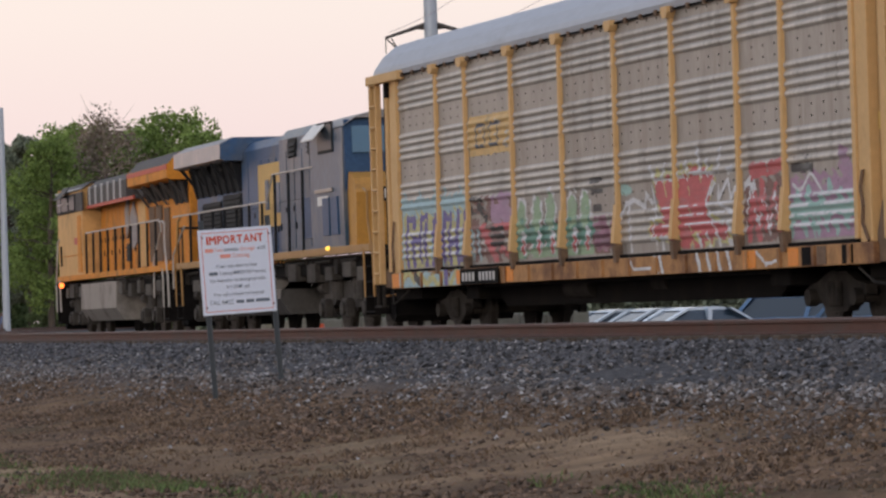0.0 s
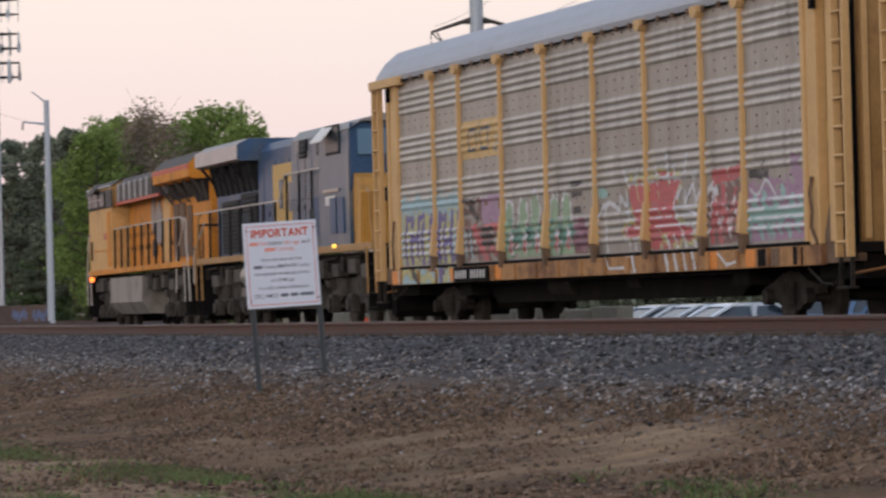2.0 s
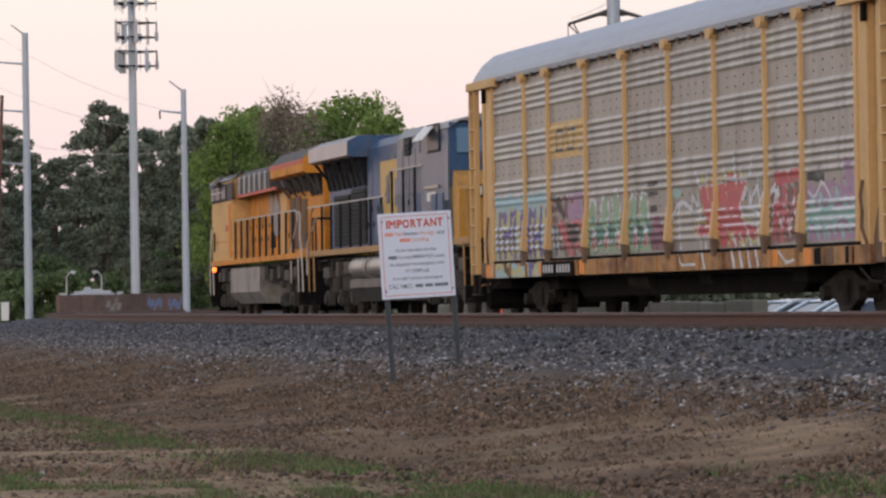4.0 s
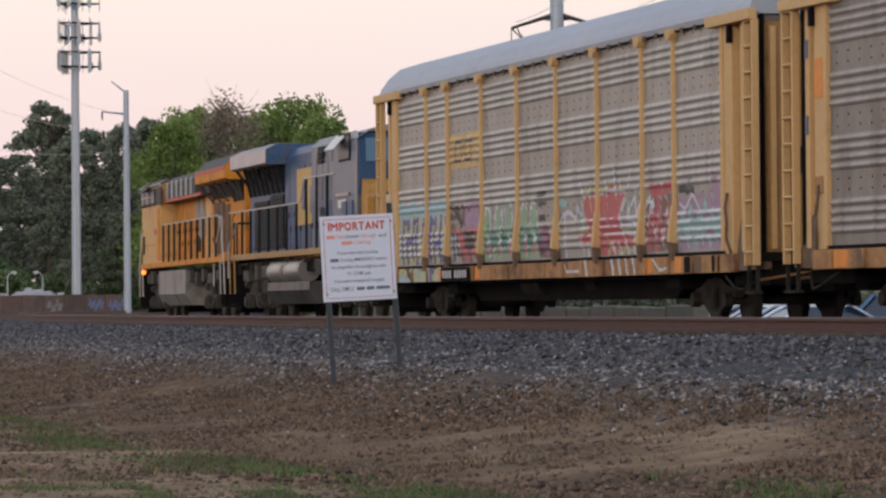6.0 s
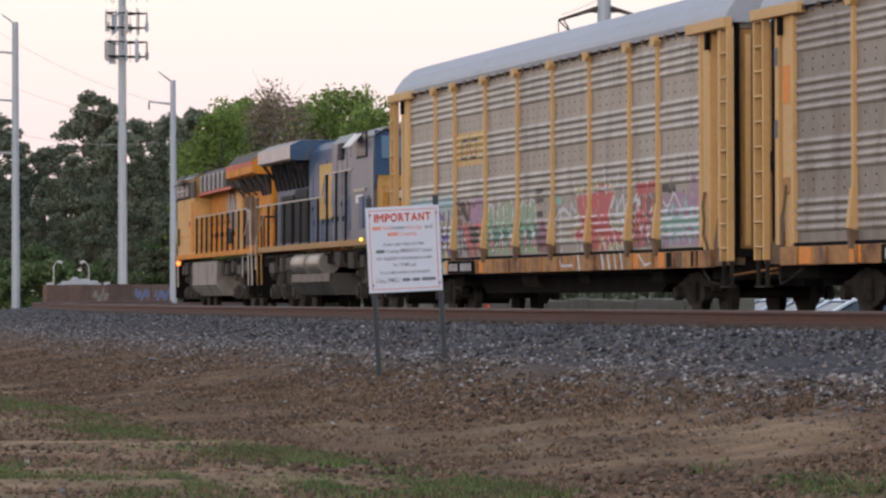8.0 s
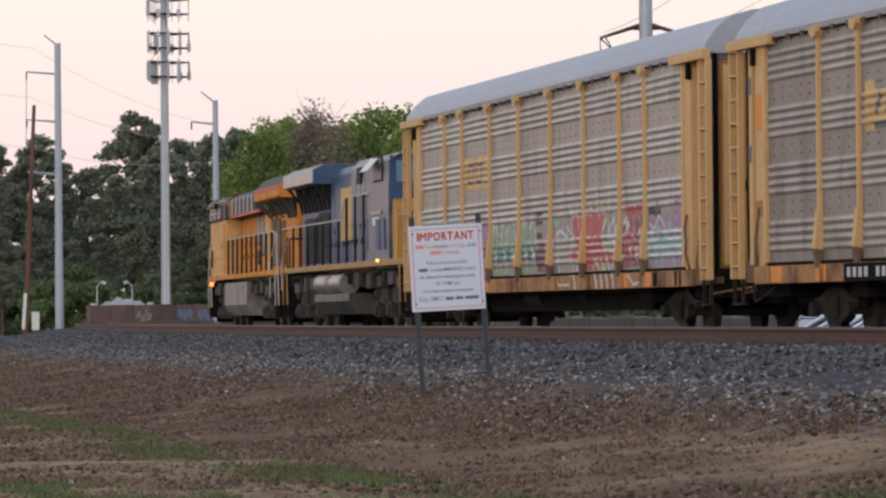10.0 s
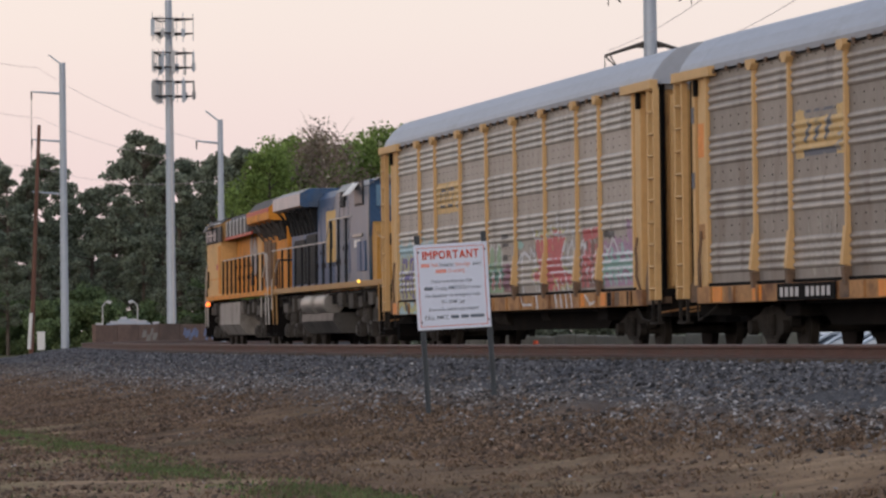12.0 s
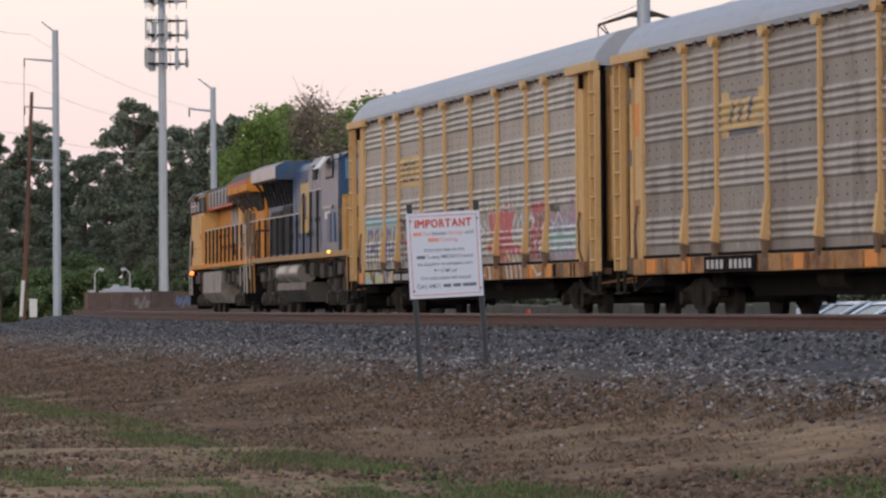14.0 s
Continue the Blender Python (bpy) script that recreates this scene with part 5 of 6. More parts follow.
CSX_LOOK = dict(tanktop=1.02, tankpaint=DARKTANK, grab=TANEDGE, nl=(0.75, 1.42), brace=LOUVRE, rails=lambda s: [(-5.1, s * 1.52, 3.62), (-1.1, s * 1.52, 3.62), (-0.42, s * 1.52, 3.03), (10.9, s * 1.52, 3.03)],
                grabs=[[(9.4, 2.75), (11.0, 2.05), (11.05, 1.2)]], raised=True, badge=(),
                struts=(), edge=TANEDGE, tank=(-1.6, 4.6), reservoir=(-0.35, 2.15), front=-8.0, band=False, windows=((-7.1, -5.8, 3.92, 4.46),), shade=(-6.5, -5.3), shadepaint=WHITE,
                hood=[(-4.85, -0.9, BLUEGREY, 4.62, 1.30), (-0.9, 3.2, BLUE, 4.60, 1.0), (3.2, 4.75, BLUE, 4.60, 0.98)], patches=[(-0.75, 2.6, 2.5, 3.98, GOLD, 1.03), (0.2, 0.6, 2.8, 3.5, BLUEGREY, 1.055), (1.4, 1.75, 2.9, 3.6, BLUEGREY, 1.055), (-4.6, -3.5, 2.1, 3.0, BLUE, 1.33), (-7.5, -6.9, 2.1, 2.9, BLUE, 1.515), (-6.7, -6.1, 2.1, 2.9, BLUE, 1.515), (-7.1, -5.5, 3.02, 3.1, CHROME, 1.54)],
                louvres=[(4.9, 7.0, 1.95, 3.42, 0.97), (7.3, 9.6, 1.95, 3.3, 0.97), (-2.75, -1.95, 3.95, 4.38, 1.31), (-4.4, -3.95, 3.95, 4.38, 1.31)], roofgear=[(-4.8, -3.2, 0.8, 4.4, 4.70), (-2.6, 0.4, 0.6, 4.4, 4.70)], gear=BLUEGREY, stack=1.6, rad=(4.65, 10.5), wingz=(4.19, 4.60, 4.76), mesh=((4.9, 10.2, 3.48, 4.19),),
                core=BLUE, wing=BLUEWING, wingend=BLUE, wingtop=ROOFGREY, stripe=None, cab=BLUEGREY, cabroof=ROOFGREY, face=BLUE, nose=GOLDNOSE, bars=WHITE, rail=LOUVRE)


def lamp_on(loco, name, mat, x, y, z, r, label):
    bm = rod(B(), (x, y, z), (x - 0.06, y, z), r, 16)
    rod(bm, (x, y - 0.0, z), (x, y - 0.05, z), r, 16)
    part(name, bm, mat, loco, label)


# ============ sign by the line ============


def lettering(text, size, mat, parent, x, z, align="CENTER", y=-0.016, width=None):
    cu = bpy.data.curves.new("lettering", "FONT")
    cu.body, cu.size, cu.align_x, cu.extrude, cu.offset, cu.space_character = text, size, align, 0.001, size * (0.007 if len(text) > 1 else 0.0), 1.14
    cu.bevel_depth, cu.bevel_resolution = (0.0, 0) if len(text) > 1 else (size * 0.03, 0)
    tmp = new("lettering", cu)
    bpy.context.view_layer.update()
    me = bpy.data.meshes.new_from_object(tmp.evaluated_get(bpy.context.evaluated_depsgraph_get()))
    bpy.data.objects.remove(tmp)
    me.materials.clear()
    me.materials.append(mat)
    ob = new("lettering", me)
    ob.parent = parent
    xs = [v.co.x for v in me.vertices]
    k = width / (max(xs) - min(xs)) if width else 1.0
    ob.matrix_basis = pose(x, y, z, 90, 0, 0) @ Matrix.Diagonal((k, 1, 1, 1))
    return ob


def build_sign():
    a = radians(11.12)
    d = 56.8
    root = tagged(new("notice_sign"), "white railway notice sign with red border on two steel posts", "sign")
    base = Vector((-d * math.cos(a), d * math.sin(a), 0))
    gz = float(height(base.x, base.y))
    root.matrix_basis = Matrix.Translation((base.x, base.y, gz)) @ pose(0, 0, 0, 0, 0, 90 - 11.12)
    zc = 0.685 - gz
    tilt = pose(0, 0, zc, 0, -2.6, 0)
    bm = B()
    box(bm, -0.525, 0.525, -0.012, 0.012, -0.61, 0.61, 0.006)
    board = part("board", bm, SIGNW, root)
    board.matrix_basis = tilt
    bm = B()
    for x in (-0.478, 0.470):
        box(bm, x, x + 0.008, -0.015, -0.011, -0.565, 0.565)
    for z in (-0.565, 0.557):
        box(bm, -0.478, 0.478, -0.015, -0.011, z, z + 0.008)
    part("border", bm, SIGNR, board, "thin red border")
    # the heading IMPORTANT, letter by letter
    x = -0.405
    for c, w in zip("IMPORTANT", (0.024, 0.100, 0.072, 0.096, 0.078, 0.082, 0.092, 0.082, 0.082)):
        lettering(c, 0.160, SIGNR, board, x + w / 2, 0.40, width=w)
        x += w + 0.0125
    lettering("Feet", 0.085, SIGNP, board, -0.235, 0.285, width=0.11)
    lettering("between", 0.085, SIGNK, board, -0.065, 0.285, width=0.19)
    lettering("this sign", 0.085, SIGNP, board, 0.165, 0.285, width=0.21)
    lettering("and", 0.085, SIGNK, board, 0.365, 0.285, width=0.11)
    lettering("Crossing.", 0.085, SIGNP, board, 0.075, 0.195, width=0.25)
    lettering("If your train does not clear", 0.07, SIGNK, board, 0, 0.055, width=0.58)
    lettering("Crossing IMMEDIATELY contact", 0.07, SIGNK, board, 0.075, -0.045, width=0.66)
    lettering("the dispatcher via emergency radio", 0.07, SIGNK, board, 0, -0.145, width=0.78)
    lettering("911 DTMF pad", 0.07, SIGNK, board, 0, -0.245, width=0.32)
    lettering("If no radio contact and stopped", 0.07, SIGNK, board, 0, -0.345, width=0.70)
    lettering("CALL RMCC", 0.085, SIGNK, board, -0.245, -0.465, width=0.34)
    part("word_bar", box(B(), -0.435, -0.315, -0.016, -0.012, 0.285, 0.335), SIGNP, board)
    part("word_bar", box(B(), -0.225, -0.075, -0.016, -0.012, 0.195, 0.245), SIGNP, board)
    bm = B()
    box(bm, -0.40, -0.28, -0.016, -0.012, -0.045, 0.0)
    part("word_bar", bm, SIGNK, board)
    for k in range(3):
        part("number_bar", box(B(), (-0.04, 0.10, 0.235)[k], (0.07, 0.21, 0.43)[k], -0.016, -0.012, -0.460, -0.415), SIGNK, board)
    for x, low in ((-0.46, -1.86), (0.49, -1.50)):
        bm = B()
        prism(bm, [(x - 0.04, 0.014), (x - 0.015, 0.014), (x - 0.015, 0.045), (x + 0.015, 0.045), (x + 0.015, 0.014), (x + 0.04, 0.014), (x + 0.04, 0.02), (x + 0.021, 0.02), (x + 0.021, 0.051), (x - 0.021, 0.051), (x - 0.021, 0.02), (x - 0.04, 0.02)], "z", low - 0.25, 0.75)
        post = part("post", bm, POSTM, root)
        post.matrix_basis = pose(0, 0, zc, 0, -3.3, 0)
        for z in (-0.5, 0.5):
            part("bolt", rod(B(), (x, -0.02, z), (x, 0.0, z), 0.014, 8), POSTM, board)


# ============ far things ============


def polar(az, d, z=0.0):
    a = radians(az)
    return Vector((-d * math.cos(a), d * math.sin(a), z))


def facing(az, d, z=0.0):
    """Pose at a bearing and distance, its x axis across the line of sight."""
    return Matrix.Translation(polar(az, d, z)) @ pose(0, 0, 0, 0, 0, 90 - az)


def line_pole(az, d, top, r, arms, label, lamp):
    pole = tagged(new("utility_pole"), label, "utility pole", "line poles")
    pole.matrix_basis = facing(az, d, float(height(*polar(az, d)[:2])))
    h = top - pole.matrix_basis.translation.z
    part("shaft", rod(B(), (0, 0, -0.3), (0, 0, h), r, 14, r * 0.72), POLE, pole)
    for dz, ln in arms:
        bm = rod(B(), (0, 0, h - dz), (-ln, 0, h - dz + 0.2), 0.10, 8, 0.06)
        part("arm", bm, POLE, pole)
        part("insulator", rod(B(), (-ln, 0, h - dz + 0.2), (-ln, 0, h - dz - 0.45), 0.06, 8), TRUCK, pole)
    if len(arms) > 1:
        (a, ln), b = arms[0], arms[-1][0]
        part("jumper_wire", rod(B(), (-ln, 0.1, h - a), (-ln - 0.1, 0.1, h - b), 0.025, 6), TRUCK, pole)
    if lamp:
        part("top_arm", rod(B(), (0, 0, h - 0.2), (-1.15, 0, h + 0.7), 0.08, 8, 0.05), POLE, pole)
    return pole


def cell_tower():
    az, d = 7.085, 345.0
    tower = tagged(new("cell_tower"), "grey steel cell tower with three tiers of antennas", "cell tower")
    gz = float(height(*polar(az, d)[:2]))
    tower.matrix_basis = facing(az, d, gz)
    h = 0.0845 * d - gz
    part("mast", rod(B(), (0, 0, -0.3), (0, 0, h), 0.42, 16, 0.30), POLE, tower)
    rng = random.Random(2)
    for tier, el in enumerate((0.0775, 0.0690, 0.0618)):
        z = el * d - gz
        bm = B()
        n = 3
        for k in range(n):
            a = math.pi / 2 + k * 2 * math.pi / n + 0.35
            b = a + 2 * math.pi / n
            p, q = Vector((2.15 * math.cos(a), 2.15 * math.sin(a), 0)), Vector((2.15 * math.cos(b), 2.15 * math.sin(b), 0))
            for dz in (-0.5, 0.75):
                rod(bm, p + Vector((0, 0, z + dz)), q + Vector((0, 0, z + dz)), 0.07, 6)
            rod(bm, (0, 0, z - 0.5), ((p.x + q.x) / 2, (p.y + q.y) / 2, z - 0.5), 0.07, 6)
        frame_part = part("platform", bm, TRUCK, tower)
        for k in range(15):
            i, f = k // 5, (k % 5) / 4
            a = math.pi / 2 + i * 2 * math.pi / 3 + 0.35
            b = a + 2 * math.pi / 3
            x = 2.15 * ((1 - f) * math.cos(a) + f * math.cos(b))
            y = 2.15 * ((1 - f) * math.sin(a) + f * math.sin(b))
            ln = rng.uniform(0.75, 1.25)
            bm = rod(B(), (x, y, z - ln), (x, y, z + ln * 1.05), 0.035, 6)
            if rng.random() < (0.25, 0.4, 0.65)[tier]:
                w = rng.choice((0.09, 0.15))
                box(bm, x - w, x + w, y - 0.18, y - 0.02, z - ln * 0.9, z + ln * 0.85, 0.02)
            if rng.random() < 0.5:
                box(bm, x - 0.16, x + 0.16, y - 0.1, y + 0.2, z - 0.75, z - 0.1, 0.02)
            part("antenna", bm, ANTENNA if rng.random() < 0.75 else POLE, tower)
    part("cable_run", rod(B(), (0.2, -0.40, 2.0), (0.15, -0.33, h - 4), 0.09, 6), ANTENNA, tower)


def pylon():
    az, d = 14.01, 240.0
    py = tagged(new("transmission_pole"), "tall grey steel transmission pole with side arms", "transmission pole")
    gz = float(height(*polar(az, d)[:2]))
    py.matrix_basis = facing(az, d, gz)
    part("shaft", rod(B(), (0, 0, -0.3), (0, 0, 34), 0.50, 18, 0.34), POLE, py)
    for z, ln in ((0.0725 * d - gz, 2.75), (0.0890 * d - gz, 2.5), (0.1050 * d - gz, 2.5)):
        for s in (-1, 1):
            bm = rod(B(), (s * 0.3, 0, z), (s * ln, 0, z - 0.75), 0.14, 8, 0.08)
            rod(bm, (s * 0.3, 0, z - 0.25), (s * 1.2, 0, z - 0.22), 0.09, 8, 0.05)
            part("arm", bm, GEARM, py)
            bm = rod(B(), (s * ln, 0, z - 0.75), (s * (ln - 0.75), 0, z - 1.5), 0.045, 8)
            rod(bm, (s * (ln - 0.3), 0, z - 0.68), (s * (ln - 0.75), 0, z - 1.5), 0.04, 8)
            rod(bm, (s * ln, 0, z - 0.75), (s * ln, 0, z - 1.7), 0.03, 8)
            part("insulator", bm, GEARM, py)


def cable(name, p, q, sag, r=0.016, n=20):
    bm = B()
    pts = []
    for i in range(n + 1):
        f = i / n
        v = p.lerp(q, f)
        v.z -= sag * 4 * f * (1 - f)
        pts.append(v)
    for a, b in zip(pts, pts[1:]):
        rod(bm, a, b, r, 5)
    ob = part(name, bm, WIRE)
    return tagged(ob, "thin sagging overhead power cable", "power cable", "power cables")


def leaf_cards(rng, centres, radii, per, size):
    """Many small leaf faces round the clump centres: vertices and faces."""
    m = len(centres) * per
    c = np.repeat(centres, per, 0)
    r = np.repeat(radii, per, 0)
    dirs = rng.normal(size=(m, 3))
    dirs /= np.linalg.norm(dirs, axis=1)[:, None]
    pos = c + dirs * r * (rng.random((m, 1)) ** 0.45)
    u = rng.normal(size=(m, 3))
    u /= np.linalg.norm(u, axis=1)[:, None]
    v = np.cross(u, rng.normal(size=(m, 3)))
    v /= np.linalg.norm(v, axis=1)[:, None]
    s = size * (0.5 + rng.random((m, 1)))
    P = np.stack([pos - u * s, pos - v * s * 0.55, pos + u * s, pos + v * s * 0.55], 1).reshape(-1, 3)
    F = np.arange(4 * m).reshape(m, 4)
    return P, F


def build_tree(kind, seed, h):
    rng = np.random.default_rng(seed)
    tree = new("pine_tree" if kind == "pine" else ("bush" if kind == "bush" else ("bare_tree" if kind == "bare" else "leafy_tree")))
    bm = B()
    bend = rng.normal(size=2) * 0.02 * h
    tip = Vector((bend[0], bend[1], h * 0.93))
    mid = Vector((bend[0] * 0.2, bend[1] * 0.2, h * 0.5))
    r0 = 0.016 * h + 0.08
    if kind != "bush":
        rod(bm, (0, 0, -0.4), mid, r0, 10, r0 * 0.65)
        rod(bm, mid, tip, r0 * 0.65, 8, r0 * 0.12)
    centres, radii = [], []
    n = {"pine": 46, "leafy": 60, "bare": 60, "bush": 34}[kind]
    low = {"pine": 0.28, "leafy": 0.16, "bare": 0.25, "bush": 0.02}[kind]
    wide = {"pine": 0.19, "leafy": 0.30, "bare": 0.27, "bush": 0.75}[kind]
    for i in range(n):
        f = low + (1 - low) * rng.random() ** 0.85
        g = (f - low) / (1 - low)
        reach = wide * h * (math.sin(math.pi * min(1, 0.22 + 0.74 * g)) ** 0.8) * (0.45 + 0.6 * rng.random())
        a = rng.uniform(0, 6.283)
        c = Vector((math.cos(a) * reach + bend[0] * f, math.sin(a) * reach + bend[1] * f, f * h))
        if kind != "bush":
            s = mid.lerp(tip, max(0, (f - 0.55) / 0.45)) if f > 0.5 else Vector((0, 0, 0)).lerp(mid, f / 0.55)
            s.z = min(s.z, c.z - 0.05 * h)
            rod(bm, s, c, r0 * 0.22, 5, r0 * 0.05)
            if kind == "bare":
                for _ in range(5):
                    e = c + Vector(rng.normal(size=3)) * 0.07 * h
                    rod(bm, s.lerp(c, 0.6), e, r0 * 0.08, 4, r0 * 0.02)
        centres.append(c[:])
        radii.append([0.055 * h * (0.6 + 0.8 * rng.random())] * 2 + [0.034 * h * (0.6 + 0.8 * rng.random())] if kind == "pine" else [0.075 * h * (0.5 + 0.9 * rng.random())] * 3)
    if kind == "bush":
        radii = [[x * 2.2 for x in r] for r in radii]
        rod(bm, (0, 0, -0.2), (0, 0, h * 0.5), 0.08, 6, 0.03)
    part("trunk", bm, BARK if kind != "bare" else TWIG, tree)
    per, size = {"pine": (190, 0.22), "leafy": (200, 0.21), "bare": (85, 0.15), "bush": (190, 0.20)}[kind]
    P, F = leaf_cards(rng, np.array(centres), np.array(radii), per, size)
    raw("crown", P.tolist(), F.tolist(), {"pine": PINE, "leafy": LEAF, "bare": TWIG, "bush": BUSHLEAF}[kind], tree)
    return tree


def build_trees():
    rng = random.Random(11)
    stock = {}
    tags = {"pine": ("tall dark green pine tree with open ragged crown", "tree", "pines behind the line"), "leafy": ("bright green spring tree with full crown", "tree", "leafy trees"),
            "bare": ("half-bare brownish tree with fine twigs", "tree", "leafy trees"), "bush": ("dense dark green bush at the wood's edge", "bush", "bushes")}

    def plant(kind, az, d, h, seed):
        key = (kind, seed)
        z = float(height(*polar(az, d)[:2]))
        m = Matrix.Translation(polar(az, d, z)) @ pose(0, 0, 0, 0, 0, rng.uniform(0, 360))
        if key not in stock:
            t = build_tree(kind, seed, 20.0 if kind != "bush" else 5.0)
            tagged(t, *tags[kind])
            stock[key] = t
            t.scale = (h / (20.0 if kind != "bush" else 5.0),) * 3
            t.matrix_basis = m @ Matrix.Diagonal((*t.scale, 1))
        else:
            o = copy_thing(stock[key], m)
            o.scale = (h / (20.0 if kind != "bush" else 5.0),) * 3
    D = 430.0
    # pines: bearing and the tops' height above the eye per metre of distance
    for i, (az, el) in enumerate([(4.25, .043), (4.5, .046), (4.78, .044), (5.05, .040), (5.33, .046), (5.62, .034), (5.95, .037), (6.25, .036), (6.55, .046), (6.76, .0515), (6.98, .042), (7.22, .040),
                                  (7.45, .045), (7.70, .0435), (7.92, .046), (8.12, .0465), (8.35, .040), (3.9, .045), (3.5, .043)]):
        d = D + (i * 37 % 50) - 20
        plant("pine", az, d, el * d + 1.5, 20 + i % 5)
    for i in range(26):
        az = 3.6 + i * 0.21 + rng.uniform(-0.08, 0.08)
        d = D + 35 + rng.uniform(0, 45)
        plant("pine", az, d, rng.uniform(0.024, 0.034) * d + 1.5, 20 + i % 5)
    for i, (az, el) in enumerate([(8.45, .043), (8.75, .0465), (9.05, .0465), (9.30, .0485), (9.55, .044), (9.95, .046), (10.28, .050), (10.6, .0465), (10.9, .043), (11.15, .041), (8.6, .040), (9.0, .040), (9.8, .042), (10.5, .04), (11.5, .035), (12.0, .03)]):
        d = D - 60 + (i * 29 % 40)
        plant("bare" if i in (3, 4, 11, 12) else "leafy", az, d, el * d + 1.5, 40 + i % 4)
    for i in range(46):
        az = 3.7 + i * 0.165 + rng.uniform(-0.06, 0.06)
        d = D - 42 + rng.uniform(-10, 30)
        tall = i % 3 == 0
        plant("pine" if tall and az < 8.3 else ("leafy" if tall else "bush"), az, d, rng.uniform(8, 12) if tall else rng.uniform(3.0, 6.5), 20 + i % 5 if tall and az < 8.3 else (40 + i % 4 if tall else 60 + i % 3))


def far_wall():
    d = 325.0
    ob = new("low_wall")
    tagged(ob, "long low brown concrete wall with faded paint marks", "wall", kind="structure")
    a, b = polar(5.97, d), polar(7.75, d + 14)
    ob.matrix_basis = Matrix.Translation(a) @ pose(0, 0, 0, 0, 0, math.degrees(math.atan2((b - a).y, (b - a).x)))
    ln = (b - a).length
    n = 6
    rng = random.Random(3)
    for k in range(n):
        bm = box(B(), ln * k / n + 0.03, ln * (k + 1) / n - 0.03, -0.2, 0.2, -1.7, 1.12 + rng.uniform(-0.04, 0.04), 0.03)
        p = part("wall_panel", bm, BROWNWALL, ob)
        if k in (2, 4, 5):
            bm = B()
            for j in range(7):
                x = ln * (k + 0.15 + 0.1 * j) / n
                z = rng.uniform(0.1, 0.7)
                prism(bm, [(x, z - 0.4), (x + 0.25, z + 0.25), (x + 0.5, z + 0.1), (x + 0.3, z - 0.45)], "y", -0.207, -0.202)
            part("paint_mark", bm, PAINTB if k != 2 else TANK, p)


def near_wall():
    ob = tagged(new("kerb_wall"), "low pale weathered concrete wall beyond the tracks", "wall", kind="structure")
    a, b = polar(11.2, 150), polar(16.05, 112)
    ob.matrix_basis = Matrix.Translation(a) @ pose(0, 0, 0, 0, 0, math.degrees(math.atan2((b - a).y, (b - a).x)))
    ln = (b - a).length
    n = 16
    for k in range(n):
        bm = box(B(), ln * k / n + 0.06, ln * (k + 1) / n - 0.06, -0.25, 0.25, -1.75, -0.06 - 0.03 * (k % 3), 0.05)
        part("wall_block", bm, CONCRETE, ob)


def build_car(kind):
    """sedan: raked screens and a low roof; van: a tall long box with side windows. Front towards -x."""
    sedan = kind == "sedan"
    car = new("parked_car" if sedan else "parked_van")
    paint = CARPAINT if sedan else VANPAINT
    top = 1.42 if sedan else 1.72
    side = [(-2.3, 0.35), (-2.36, 0.62), (-2.2, 0.80), (-1.15, 0.94), (1.7, 0.97), (2.25, 0.93), (2.3, 0.7), (2.25, 0.35)]
    if not sedan:
        side = [(-2.6, 0.4), (-2.65, 0.8), (-2.4, 1.05), (-1.6, 1.12), (2.6, 1.12), (2.65, 0.45)]
    part("body", prism(B(), side, "y", -0.9, 0.9), paint, car)
    x0, x1, x2, x3 = (-1.25, -0.3, 0.95, 1.85) if sedan else (-1.65, -0.95, 2.4, 2.6)
    bm = B()
    lo = [bm.verts.new((x, y, z)) for x, z, w in ((x0, 0.95, 0.84), (x1, top - 0.03, 0.64), (x2, top - 0.03, 0.64), (x3, 0.95, 0.84)) for y in (-w, w)]
    for q in ((0, 2, 3, 1), (2, 4, 5, 3), (4, 6, 7, 5), (0, 6, 4, 2), (1, 3, 5, 7), (0, 1, 7, 6)):
        bm.faces.new([lo[i] for i in q])
    part("cabin_glass", bm, CARGLASS, car)
    roof = prism(B(), [(x1 - 0.1, top - 0.05), (x1, top), (x1 + 0.4, top + 0.04), (x2 - 0.3, top + 0.04), (x2, top), (x2 + 0.1, top - 0.05)], "y", -0.66, 0.66)
    for s in (-1, 1):
        for xa, xb in ((x0, x1), (x3, x2), ((x0 + x3) / 2, (x1 + x2) / 2)):
            prism(roof, [(xa - 0.06, 0.93), (xb - 0.06, top), (xb + 0.06, top), (xa + 0.06, 0.93)], "y", *sorted((s * 0.63, s * 0.86)))
    part("roof", roof, paint, car)
    for x in (-1.45, 1.4):
        for s in (-1, 1):
            w = part("wheel", rod(B(), (x, s * 0.72, 0.34), (x, s * 0.92, 0.34), 0.34, 20), BLACK, car)
            part("rim", rod(B(), (x, s * 0.915, 0.34), (x, s * 0.93, 0.34), 0.21, 16), CHROME, w)
    for s in (-1, 1):
        part("headlight", box(B(), side[1][0] - 0.01, side[1][0] + 0.15, *sorted((s * 0.5, s * 0.85)), 0.62, 0.78, 0.02), WHITE, car)
        part("tail_light", box(B(), 2.2, 2.32 if sedan else 2.67, *sorted((s * 0.6, s * 0.86)), 0.72, 0.92, 0.02), RED, car)
        part("mirror", box(B(), x0 - 0.05, x0 + 0.15, *sorted((s * 0.9, s * 1.05)), 0.95, 1.08, 0.02), paint, car)
    if sedan:
        return tagged(car, "parked pale silver sedan with raked windscreen", "car", "parked cars")
    return tagged(car, "parked blue-grey van with long flat side", "van", "parked cars")


